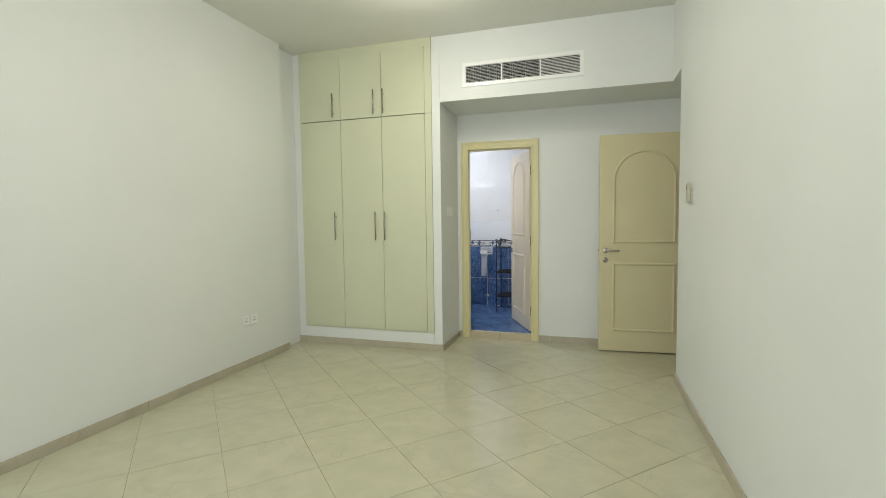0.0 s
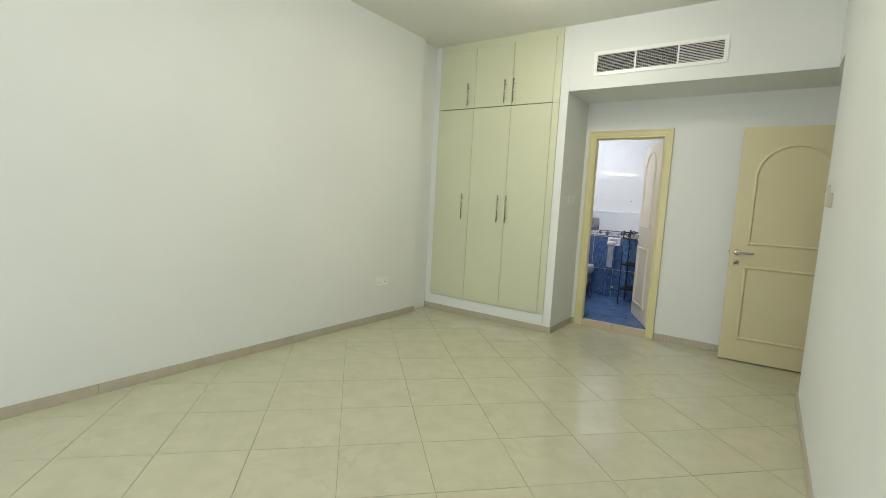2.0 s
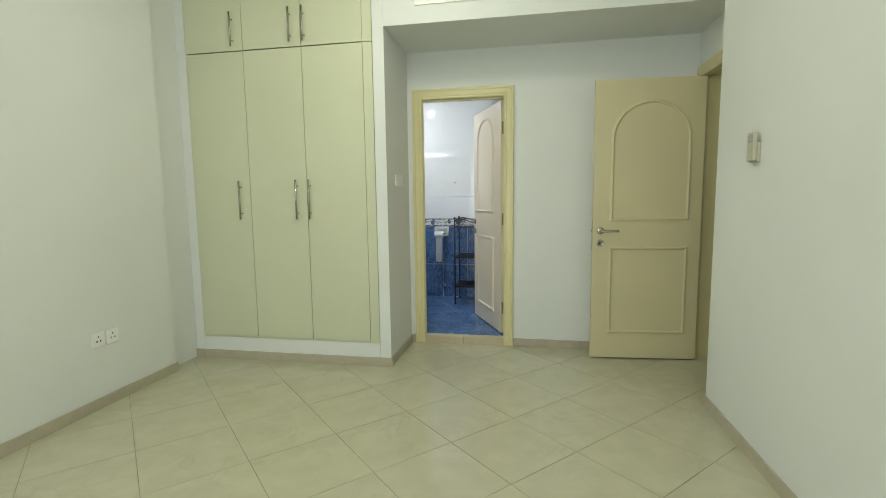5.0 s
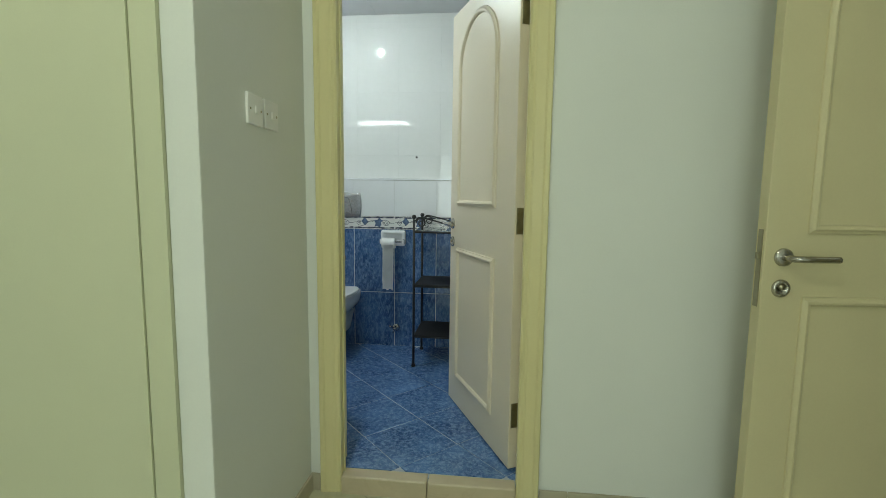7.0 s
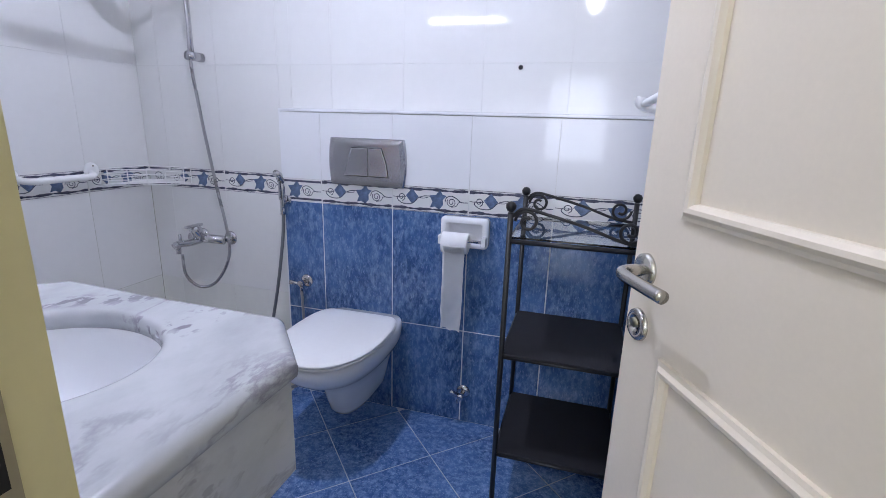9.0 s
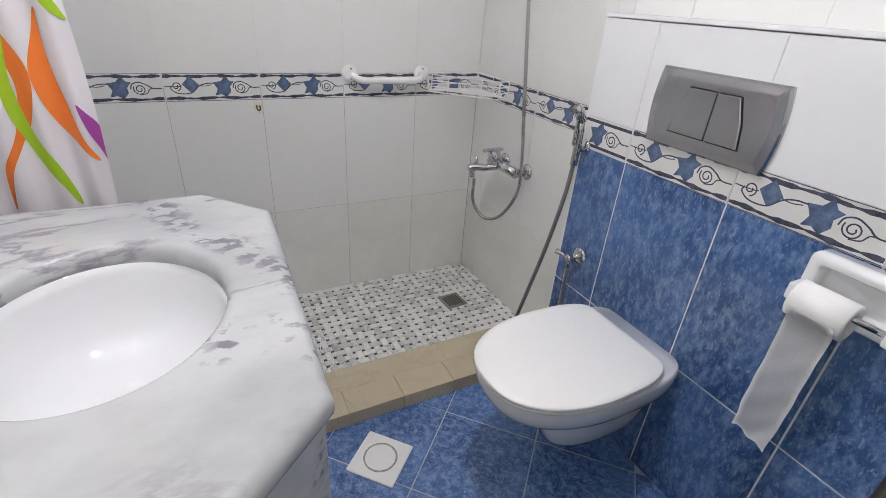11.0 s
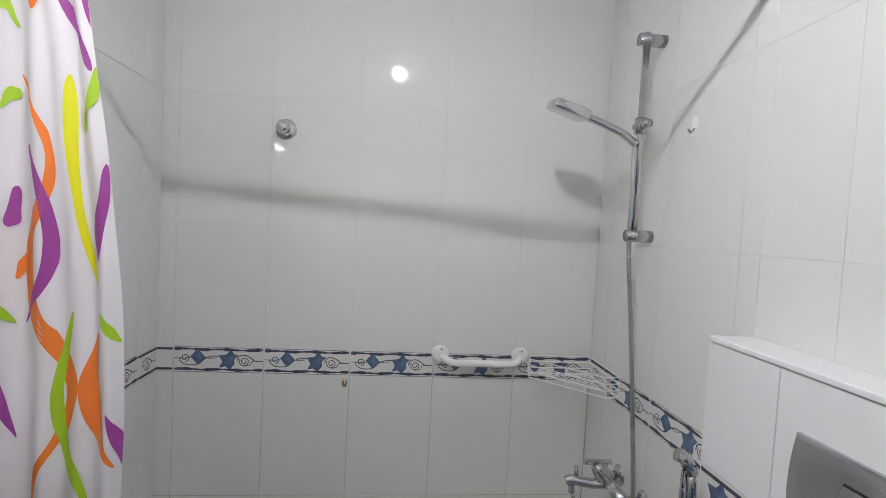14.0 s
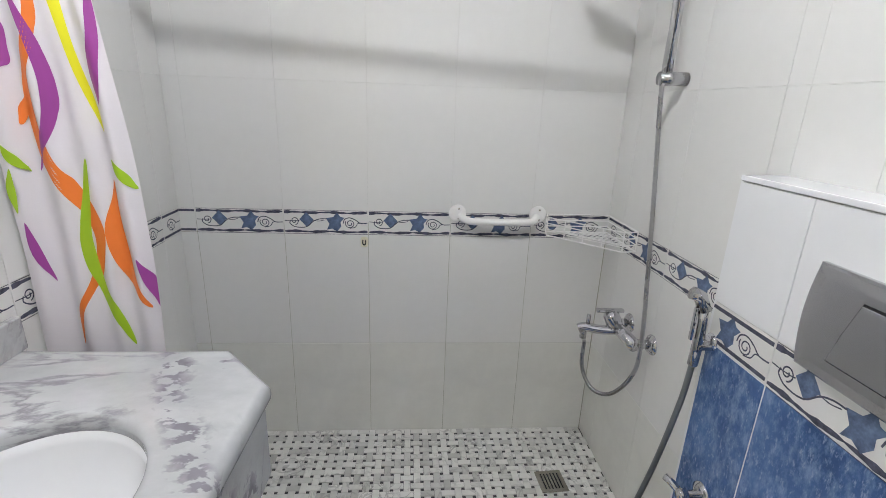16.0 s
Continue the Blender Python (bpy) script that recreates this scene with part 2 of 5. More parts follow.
PAINT = material("white_wall_paint", (0.77, 0.79, 0.77), 0.55, vary=0.03, scale=1.2, fine=180, bump=0.03)
CEIL = material("ceiling_paint", (0.75, 0.75, 0.70), 0.7, vary=0.03, scale=1.0, fine=120, bump=0.03)
FLOOR_TILE = veined("beige_porcelain", (0.535, 0.52, 0.385), (0.44, 0.415, 0.295), 0.075, 3.5, 0.05, 0.5)
GROUT = material("grout", (0.30, 0.275, 0.20), 0.8, vary=0.25, scale=8, fine=200, bump=0.1)
SKIRT = veined("skirting_stone", (0.47, 0.43, 0.33), (0.36, 0.32, 0.24), 0.3, 5, 0.05, 0.5)
CREAM = material("cream_laminate", (0.625, 0.64, 0.47), 0.42, vary=0.035, scale=1.6, fine=240, bump=0.02)
DOOR = material("cream_door_paint", (0.66, 0.60, 0.38), 0.38, vary=0.04, scale=2.0, fine=150, bump=0.02)
DOOR_PALE = material("pale_door_paint", (0.775, 0.695, 0.56), 0.38, vary=0.04, scale=2.0, fine=150, bump=0.02)
FRAME = material("yellow_cream_gloss_paint", (0.70, 0.64, 0.36), 0.3, vary=0.04, scale=3.0, fine=120, bump=0.02)
CHROME = material("chrome", (0.60, 0.60, 0.62), 0.09, 1.0, vary=0.05, bump=0.0)
STEEL = material("brushed_steel", (0.47, 0.45, 0.41), 0.23, 1.0, vary=0.08, fine=300, bump=0.02)
BRASSY = material("worn_hinge_metal", (0.36, 0.33, 0.24), 0.35, 1.0, vary=0.2, scale=20)
AGED = material("aged_cream_plastic", (0.52, 0.50, 0.40), 0.4, vary=0.06)
SATIN = material("satin_grey_plastic", (0.55, 0.55, 0.57), 0.20, 1.0, vary=0.05, bump=0.0)
PLASTIC = material("white_plastic", (0.87, 0.87, 0.86), 0.3, vary=0.03)
PORCELAIN = material("white_porcelain", (0.81, 0.82, 0.84), 0.08, vary=0.015, bump=0.0, coat=0.4)
WHITE_TILE = material("white_wall_tile", (0.77, 0.77, 0.755), 0.055, vary=0.03, scale=2.0, fine=30, bump=0.006, rand=0.10)
BOX_TILE = material("bright_white_tile", (0.83, 0.84, 0.86), 0.06, vary=0.02, scale=2.0, fine=30, bump=0.004, rand=0.05)
STAINED_TILE = material("water_stained_tile", (0.755, 0.757, 0.72), 0.08, vary=0.07, scale=5.0, fine=25, bump=0.006, rand=0.08)
SHOWER_GROUT = material("grimy_shower_grout", (0.40, 0.40, 0.33), 0.8, vary=0.35, scale=6, fine=120)
TILE_GROUT = material("pale_grout", (0.72, 0.72, 0.70), 0.75, vary=0.1, scale=10, fine=150)
BLUE = blue_glaze()
BLUE_FLOOR = blue_glaze("pale_blue_floor_glaze", 1.2)
BLUE_GROUT = material("blue_tile_grout", (0.72, 0.74, 0.78), 0.75, vary=0.2, scale=10, fine=150)
FLOOR_GROUT = material("bath_floor_grout", (0.40, 0.46, 0.55), 0.75, vary=0.2, scale=10, fine=150)
BORDER_BLUE = material("border_blue_glaze", (0.11, 0.155, 0.26), 0.15, vary=0.5, scale=40, fine=200)
BORDER_INK = material("border_slate_ink", (0.085, 0.09, 0.13), 0.2, vary=0.5, scale=60, fine=300)
MARBLE = marble()
TRAVERTINE = veined("beige_marble", (0.55, 0.47, 0.33), (0.40, 0.32, 0.2), 0.3, 6, 0.04, 0.6, 0.02)
MOSAIC_W = veined("mosaic_white_marble", (0.80, 0.80, 0.77), (0.25, 0.25, 0.25), 0.35, 14, 0.06, 0.8, shade=0.36)
MOSAIC_B = material("mosaic_black_stone", (0.05, 0.05, 0.055), 0.35, vary=0.3, scale=30, rand=0.2)
IRON = material("black_painted_iron", (0.010, 0.010, 0.011), 0.42, 0.0, vary=0.3, scale=20, fine=300, bump=0.05)
SHELF_BLACK = material("black_shelf_cloth", (0.009, 0.009, 0.012), 0.75, vary=0.3, scale=8, fine=300, bump=0.1)
RUBBER = material("grey_hose", (0.20, 0.21, 0.22), 0.4, 0.4, vary=0.1)
HOSE = material("ribbed_metal_hose", (0.42, 0.42, 0.44), 0.28, 1.0, vary=0.15, fine=400)
# Near-black for dark parts, and as colour for the shade inside holes and gaps.
DARK = material("dark_opening", (0.01, 0.01, 0.012), 0.8)
PAPER = material("tissue_paper", (0.89, 0.89, 0.89), 0.9, vary=0.03, scale=20, fine=250, bump=0.15)
CURTAIN = material("white_polyester", (0.74, 0.71, 0.75), 0.55, vary=0.03, scale=4, fine=400, bump=0.03)
ORANGE = material("orange_print", (0.85, 0.20, 0.03), 0.55, vary=0.05)
GREEN = material("green_print", (0.34, 0.55, 0.02), 0.55, vary=0.05)
LIME = material("yellow_print", (0.75, 0.72, 0.01), 0.55, vary=0.05)
PURPLE = material("purple_print", (0.33, 0.05, 0.30), 0.55, vary=0.05)
STICKER = material("yellowed_plastic", (0.72, 0.69, 0.54), 0.4, vary=0.1, scale=60)
CEIL_BOARD = material("ceiling_board", (0.74, 0.75, 0.78), 0.6, vary=0.03, scale=5, fine=200, bump=0.03)
GLASS = bpy.data.materials.new("clear_glass")
GLASS.use_nodes = True
_g = GLASS.node_tree.nodes["Principled BSDF"]
_g.inputs["Transmission Weight"].default_value, _g.inputs["Roughness"].default_value = 1.0, 0.01
_g.inputs["Base Color"].default_value = (0.92, 0.97, 0.96, 1)
MIRROR = bpy.data.materials.new("mirror_silver")
MIRROR.use_nodes = True
_m = MIRROR.node_tree.nodes["Principled BSDF"]
_m.inputs["Metallic"].default_value, _m.inputs["Roughness"].default_value = 1.0, 0.015
_m.inputs["Base Color"].default_value = (0.86, 0.88, 0.88, 1)
LAMP_GLOW = glow("lamp_glow", LAMP, 6.0)
BATH_GLOW = glow("bath_lamp_glow", (0.95, 0.97, 1.0), 22.0)
TUBE_GLOW = glow("tube_glow", (0.95, 0.97, 1.0), 14.0)

# ---------------- mesh helpers ----------------


def part(name, bm, mat, parent=None, label="", smooth=False, place=None):
    me = bpy.data.meshes.new(name)
    bm.normal_update()
    bm.to_mesh(me)
    bm.free()
    if smooth:
        for p in me.polygons:
            p.use_smooth = True
    me.materials.append(mat)
    ob = new(name, me)
    if parent:
        ob.parent = parent
    if place is not None:
        ob.matrix_basis = place
    if label:
        ob["label"] = label
    return ob


def thing(name, m, label, category, group=""):
    ob = new(name)
    ob.empty_display_size = 0.05
    ob.matrix_basis = m
    return tagged(ob, label, category, group)


def box(bm, lo, hi, bevel=0.0, seg=2):
    x0, y0, z0 = lo
    x1, y1, z1 = hi
    v = [bm.verts.new(p) for p in ((x0, y0, z0), (x1, y0, z0), (x1, y1, z0), (x0, y1, z0), (x0, y0, z1), (x1, y0, z1), (x1, y1, z1), (x0, y1, z1))]
    f = [bm.faces.new([v[i] for i in q]) for q in ((3, 2, 1, 0), (4, 5, 6, 7), (0, 1, 5, 4), (1, 2, 6, 5), (2, 3, 7, 6), (3, 0, 4, 7))]
    if bevel:
        edges = list({e for q in f for e in q.edges})
        bmesh.ops.bevel(bm, geom=edges, offset=bevel, segments=seg, affect="EDGES", profile=0.5)
    return bm


def boxes(*pairs, bevel=0.0):
    bm = bmesh.new()
    for lo, hi in pairs:
        box(bm, lo, hi, bevel)
    return bm


def lathe(profile, n=24, m=Matrix.Identity(4), bm=None, sx=1.0, sy=1.0):
    """Turns (radius, height) pairs round z, then moves the result by m."""
    bm = bm or bmesh.new()
    rings = []
    for r, h in profile:
        if r < 1e-6:
            rings.append([bm.verts.new(m @ Vector((0, 0, h)))])
        else:
            rings.append([bm.verts.new(m @ Vector((r * sx * math.cos(2 * math.pi * k / n), r * sy * math.sin(2 * math.pi * k / n), h))) for k in range(n)])
    for a, b in zip(rings, rings[1:]):
        for k in range(n):
            j = (k + 1) % n
            if len(a) == 1 and len(b) > 1:
                bm.faces.new((a[0], b[k], b[j]))
            elif len(b) == 1 and len(a) > 1:
                bm.faces.new((a[k], b[0], a[j]))
            elif len(a) > 1:
                bm.faces.new((a[k], b[k], b[j], a[j]))
    bmesh.ops.recalc_face_normals(bm, faces=bm.faces)
    return bm


def tube(points, radius, n=10, bm=None, closed=False, ribs=0.0):
    """A round bar along points."""
    bm = bm or bmesh.new()
    pts = [Vector(p) for p in points]
    rings, ref = [], None
    count = len(pts)
    for i, p in enumerate(pts):
        a = pts[(i - 1) % count] if closed or i else p
        b = pts[(i + 1) % count] if closed or i < count - 1 else p
        d = (b - a).normalized()
        if ref is None:
            ref = d.orthogonal().normalized()
        ref = (ref - d * ref.dot(d)).normalized()
        side = d.cross(ref)
        r = radius * (1 + (ribs if i % 2 else 0))
        rings.append([bm.verts.new(p + r * (ref * math.cos(2 * math.pi * k / n) + side * math.sin(2 * math.pi * k / n))) for k in range(n)])
    pairs = list(zip(rings, rings[1:])) + ([(rings[-1], rings[0])] if closed else [])
    for a, b in pairs:
        for k in range(n):
            j = (k + 1) % n
            bm.faces.new((a[k], a[j], b[j], b[k]))
    if not closed:
        bm.faces.new(rings[0][::-1])
        bm.faces.new(rings[-1])
    return bm


def spline(points, steps=8):
    """Catmull-Rom through points."""
    p = [Vector(q) for q in points]
    p = [2 * p[0] - p[1], *p, 2 * p[-1] - p[-2]]
    out = []
    for i in range(1, len(p) - 2):
        for s in range(steps):
            t = s / steps
            out.append(0.5 * ((2 * p[i]) + (p[i + 1] - p[i - 1]) * t + (2 * p[i - 1] - 5 * p[i] + 4 * p[i + 1] - p[i + 2]) * t * t + (3 * p[i] - p[i - 1] - 3 * p[i + 1] + p[i + 2]) * t ** 3))
    out.append(p[-2])
    return out


def prism(bm, poly, z0, z1, bevel=0.0):
    """A flat plate with outline poly (x, y), counter-clockwise, between two heights."""
    lo = [bm.verts.new((x, y, z0)) for x, y in poly]
    hi = [bm.verts.new((x, y, z1)) for x, y in poly]
    bm.faces.new(lo[::-1])
    top = bm.faces.new(hi)
    n = len(poly)
    for i in range(n):
        j = (i + 1) % n
        bm.faces.new((lo[i], lo[j], hi[j], hi[i]))
    if bevel:
        bmesh.ops.bevel(bm, geom=list(top.edges), offset=bevel, segments=1, affect="EDGES")
    return bm


def sweep(points, profile, closed=False):
    """A moulding along points (x, z) on the plane y = 0; profile (across, out), out towards -y, mitred."""
    bm = bmesh.new()
    pts = [Vector(p) for p in points]
    n = len(pts)
    rings = []
    for i, p in enumerate(pts):
        d0 = (p - pts[i - 1]).normalized() if closed or i else None
        d1 = (pts[(i + 1) % n] - p).normalized() if closed or i < n - 1 else None
        d0, d1 = d0 or d1, d1 or d0
        n0, n1 = Vector((-d0.y, d0.x)), Vector((-d1.y, d1.x))
        mit = (n0 + n1).normalized()
        mit /= max(mit.dot(n0), 0.3)
        rings.append([bm.verts.new((p.x + mit.x * a, -o, p.y + mit.y * a)) for a, o in profile])
    k = len(profile)
    for a, b in list(zip(rings, rings[1:])) + ([(rings[-1], rings[0])] if closed else []):
        for q in range(k):
            r = (q + 1) % k
            bm.faces.new((a[q], a[r], b[r], b[q]))
    if not closed:
        bm.faces.new(rings[0])
        bm.faces.new(rings[-1][::-1])
    bmesh.ops.recalc_face_normals(bm, faces=bm.faces)
    return bm


def clip(poly, lo, hi):
    """Cuts a polygon to the rectangle lo..hi."""
    for axis, limit, sign in ((0, lo[0], 1), (0, hi[0], -1), (1, lo[1], 1), (1, hi[1], -1)):
        out = []
        for i, p in enumerate(poly):
            q = poly[(i + 1) % len(poly)]
            dp, dq = sign * (p[axis] - limit), sign * (q[axis] - limit)
            if dp >= 0:
                out.append(p)
            if (dp < 0) != (dq < 0):
                s = dp / (dp - dq)
                out.append((p[0] + s * (q[0] - p[0]), p[1] + s * (q[1] - p[1])))
        poly = out
        if len(poly) < 3:
            return []
    return poly


def structure(name, bm, mat, label, category, smooth=False):
    return tagged(part(name, bm, mat, None, "", smooth), label, category, kind="structure")


def diagonal_tiles(parent, lo, hi, origin, side, degrees, gap, z, mat, skip=None, bevel=0.0015):
    """Square tiles laid diagonally over a rectangle, cut at its edges; whole tiles share one mesh."""
    a = radians(degrees)
    u, v = Vector((math.cos(a), math.sin(a))), Vector((-math.sin(a), math.cos(a)))
    h = (side - gap) / 2
    whole = None
    reach = int(max(hi[0] - lo[0], hi[1] - lo[1]) / side * 1.5) + 5
    for i in range(-reach, reach):
        for j in range(-reach, reach):
            c = Vector(origin) + u * side * (i + 0.5) + v * side * (j + 0.5)
            quad = [tuple(c + u * h * s + v * h * t) for s, t in ((-1, -1), (1, -1), (1, 1), (-1, 1))]
            cut = clip(quad, lo, hi)
            if len(cut) < 3 or (skip and skip(c.x, c.y)):
                continue
            area = abs(sum(p[0] * q[1] - q[0] * p[1] for p, q in zip(cut, cut[1:] + cut[:1]))) / 2
            if area < 0.0008:
                continue
            lift = random.uniform(-0.0004, 0.0004)
            if len(cut) == 4 and area > 0.999 * (2 * h) ** 2:
                if whole is None:
                    bm = prism(bmesh.new(), [(s * h, t * h) for s, t in ((-1, -1), (1, -1), (1, 1), (-1, 1))], -0.008, 0, bevel)
                    ob = part("tile", bm, mat, parent)
                    whole = ob.data
                else:
                    ob = new("tile", whole)
                    ob.parent = parent
                ob.matrix_basis = pose(c.x, c.y, z + lift, 0, 0, degrees)
            else:
                bm = prism(bmesh.new(), [(p[0] - c.x, p[1] - c.y) for p in cut], -0.008, 0)
                part("tile", bm, mat, parent, place=pose(c.x, c.y, z + lift))

# ---------------- the plan ----------------
XL, XR, YS = -2.393, 1.200, -1.4          # bedroom west wall, east wall, south wall
YW, YD, YB = 5.330, 5.955, 6.080         # wardrobe front, door wall, its bathroom face
CEILING, SOFFIT, BATH_CEILING = 3.05, 2.43, 2.41
PIER = -0.836
BF = 0.07                               # bathroom floor
SX, TY, BY, BX = -2.39, 7.635, 7.54, -1.61   # shower wall, toilet wall, boxed wall and its end
DX0, DX1, DTOP = -0.712, -0.040, 2.052  # bathroom door opening
EX, EY0, EY1 = 1.405, 5.015, 5.855         # entry door wall and opening

# ---------------- structure: bedroom ----------------
floor = structure("floor", boxes(((-2.75, YS - 0.15, -0.15), (2.95, YD + 0.02, -0.0025))), GROUT, "beige porcelain tiles laid diagonally with brown grout lines", "floor")
structure("wall_west", boxes(((XL - 0.17, YS - 0.15, -0.05), (XL, 5.015, CEILING)), ((XL - 0.25, 5.015, -0.05), (-2.463, 6.08, CEILING))), PAINT, "plain white painted wall with a small step by the wardrobe", "wall")
wall_wardrobe = structure("wall_wardrobe", boxes(((-0.920, YW, -0.05), (PIER, YD, CEILING)), bevel=0.003), PAINT, "white painted pier and plinth around the built-in wardrobe", "wall")
part("plinth", boxes(((-2.380, YW, -0.05), (-0.921, YD, 0.175)), bevel=0.003), PAINT, wall_wardrobe)
part("side_return", boxes(((-2.463, YW, -0.05), (-2.380, YD, CEILING)), bevel=0.003), PAINT, wall_wardrobe)
structure("wall_north", boxes(((-2.463, YD, -0.05), (DX0 - 0.041, YB, CEILING)), ((DX1 + 0.025, YD, -0.05), (2.95, 5.996, CEILING)), ((0.015, 5.996, -0.05), (2.95, YB, CEILING)), ((DX0 - 0.041, YD, DTOP + 0.025), (DX1 + 0.025, YB, CEILING))), PAINT, "white painted wall around the bathroom door", "wall")
structure("wall_east", boxes(((XR, YS - 0.15, -0.05), (EX, 4.975, CEILING)), bevel=0.004), PAINT, "plain white painted wall of the bedroom", "wall")
structure("wall_entry", boxes(((EX, 4.2, -0.05), (EX + 0.16, EY0 - 0.022, CEILING)), ((EX, EY1 + 0.022, -0.05), (EX + 0.16, YD, CEILING)), ((EX, EY0 - 0.022, 2.105), (EX + 0.16, EY1 + 0.022, CEILING))), PAINT, "white wall around the entry door opening", "wall")
structure("wall_hall", boxes(((2.8, 4.2, -0.05), (2.95, YD, CEILING)), ((EX + 0.16, 4.05, -0.05), (2.95, 4.2, CEILING))), PAINT, "white painted walls of the dim hall", "wall")
structure("wall_south", boxes(((XL - 0.17, YS - 0.15, -0.05), (-1.9, YS, CEILING)), ((0.5, YS - 0.15, -0.05), (EX, YS, CEILING)), ((-1.9, YS - 0.15, -0.05), (0.5, YS, 0.55)), ((-1.9, YS - 0.15, 2.35), (0.5, YS, CEILING))), PAINT, "white wall with a wide window opening", "wall")
# Slab runs past the bedroom as an unseen roof against sun leaks.
structure("ceiling", boxes(((-3.2, YS - 0.3, CEILING), (3.2, 8.0, CEILING + 0.15)), ((EX + 0.16, 4.2, 2.6), (2.8, YD, 2.66))), CEIL, "plain off-white painted bedroom ceiling", "ceiling")
structure("lowered_ceiling", boxes(((PIER, YW, SOFFIT), (XR, YD, CEILING)), ((XR, 4.975, SOFFIT), (EX, YD, CEILING)), bevel=0.002), PAINT, "white lowered bulkhead above the door recess", "ceiling")
window = structure("window_1", boxes(((-1.9, YS - 0.12, 0.55), (-1.84, YS - 0.05, 2.35)), ((0.44, YS - 0.12, 0.55), (0.5, YS - 0.05, 2.35)), ((-1.84, YS - 0.12, 0.55), (0.44, YS - 0.05, 0.61)), ((-1.84, YS - 0.12, 2.29), (0.44, YS - 0.05, 2.35)), ((-0.73, YS - 0.12, 0.61), (-0.67, YS - 0.05, 2.29))), PLASTIC, "white framed double window", "window")
for x0, x1 in ((-1.84, -0.73), (-0.67, 0.44)):
    pane = part("pane", boxes(((x0, YS - 0.09, 0.61), (x1, YS - 0.084, 2.29))), GLASS, window)
    pane.visible_shadow = False
structure("ground", boxes(((-60, -90, -0.4), (60, 0, -0.3))), TRAVERTINE, "pale ground outside the window", "ground")


def baseboard(name, bm):
    return structure(name, bm, SKIRT, "beige stone skirting tiles along the wall", "baseboard")


H, D = 0.066, 0.011
baseboard("baseboard_west", boxes(((XL, YS, 0), (XL + D, 1.9, H)), ((XL, 1.902, 0), (XL + D, 3.4, H)), ((XL, 3.402, 0), (XL + D, 5.015 + D, H)), ((-2.463, 5.015, 0), (XL, 5.015 + D, H)), bevel=0.002))
baseboard("baseboard_wardrobe", boxes(((-2.463, YW - D, 0), (-1.72, YW, H)), ((-1.718, YW - D, 0), (PIER + D, YW, H)), ((PIER, YW, 0), (PIER + D, YD - D, H)), ((PIER, YD - D, 0), (-0.797, YD, H)), bevel=0.002))
baseboard("baseboard_north", boxes(((0.045, YD - D, 0), (0.15, YD, H)), ((0.152, YD - D, 0), (0.58, YD, H)), ((0.582, YD - D, 0), (EX, YD, H)), ((EX + 0.16, YD - D, 0), (2.8, YD, H)), bevel=0.002))
baseboard("baseboard_east", boxes(((XR - D, YS, 0), (XR, 1.5, H)), ((XR - D, 1.502, 0), (XR, 3.3, H)), ((XR - D, 3.302, 0), (XR, 4.975 + D, H)), ((XR, 4.975, 0), (EX, 4.975 + D, H)), bevel=0.002))

# ---------------- structure: bathroom ----------------
bath_floor = structure("bath_floor", boxes(((-1.62, 5.97, -0.05), (0.03, TY, BF - 0.002))), FLOOR_GROUT, "glazed blue square tiles laid diagonally", "floor")
shower_floor = structure("shower_floor", boxes(((SX, YB, -0.05), (-1.78, TY, BF - 0.002))), MOSAIC_B, "basketweave mosaic of white and black marble", "floor")
wall_shower = structure("wall_shower", boxes(((SX - 0.15, 5.9, -0.05), (SX - 0.0012, TY + 0.15, 0.965))), SHOWER_GROUT, "white tiled shower wall with a blue leaf border", "wall")
part("upper_core", boxes(((SX - 0.15, 5.9, 0.965), (SX - 0.0012, TY + 0.15, BATH_CEILING + 0.1))), TILE_GROUT, wall_shower)
wall_toilet = structure("wall_toilet", boxes(((SX - 0.007, TY + 0.001, -0.05), (0.1, TY + 0.15, BATH_CEILING + 0.1))), TILE_GROUT, "white tiled bathroom wall with a blue leaf border", "wall")
wall_box = structure("wall_cistern", boxes(((BX + 0.004, BY + 0.002, -0.05), (-0.19, TY + 0.007, 0.9645))), BLUE_GROUT, "boxed-out wall of blue and white tiles hiding the cistern", "wall")
part("upper_core", boxes(((BX + 0.004, BY + 0.002, 0.9645), (-0.19, TY + 0.007, 1.262))), TILE_GROUT, wall_box)
wall_basin = structure("wall_basin", boxes(((SX - 0.007, YB - 0.001, -0.05), (DX0 - 0.045, YB + 0.004, BATH_CEILING + 0.1))), TILE_GROUT, "white tiled wall behind the washbasin", "wall")
wall_side = structure("wall_bath_east", boxes(((-0.19, 6.80, -0.05), (-0.05, TY + 0.1, BATH_CEILING + 0.1)), ((0.03, YB, -0.05), (0.16, 6.94, BATH_CEILING + 0.1)), ((-0.05, 6.80, -0.05), (0.03, 6.94, BATH_CEILING + 0.1))), TILE_GROUT, "tiled side wall of the bathroom", "wall")
bm = boxes(((SX - 0.1, YB, BATH_CEILING), (0.16, TY + 0.1, BATH_CEILING + 0.05)))
for gx in (-2.20, -1.60, -1.0, -0.40):
    box(bm, (gx - 0.012, YB, BATH_CEILING - 0.003), (gx + 0.012, TY, BATH_CEILING + 0.001))
for gy in (6.556, 7.156):
    box(bm, (SX, gy - 0.012, BATH_CEILING - 0.004), (-0.19, gy + 0.012, BATH_CEILING + 0.001))
structure("bath_ceiling", bm, CEIL_BOARD, "suspended white ceiling boards in a grid", "ceiling")


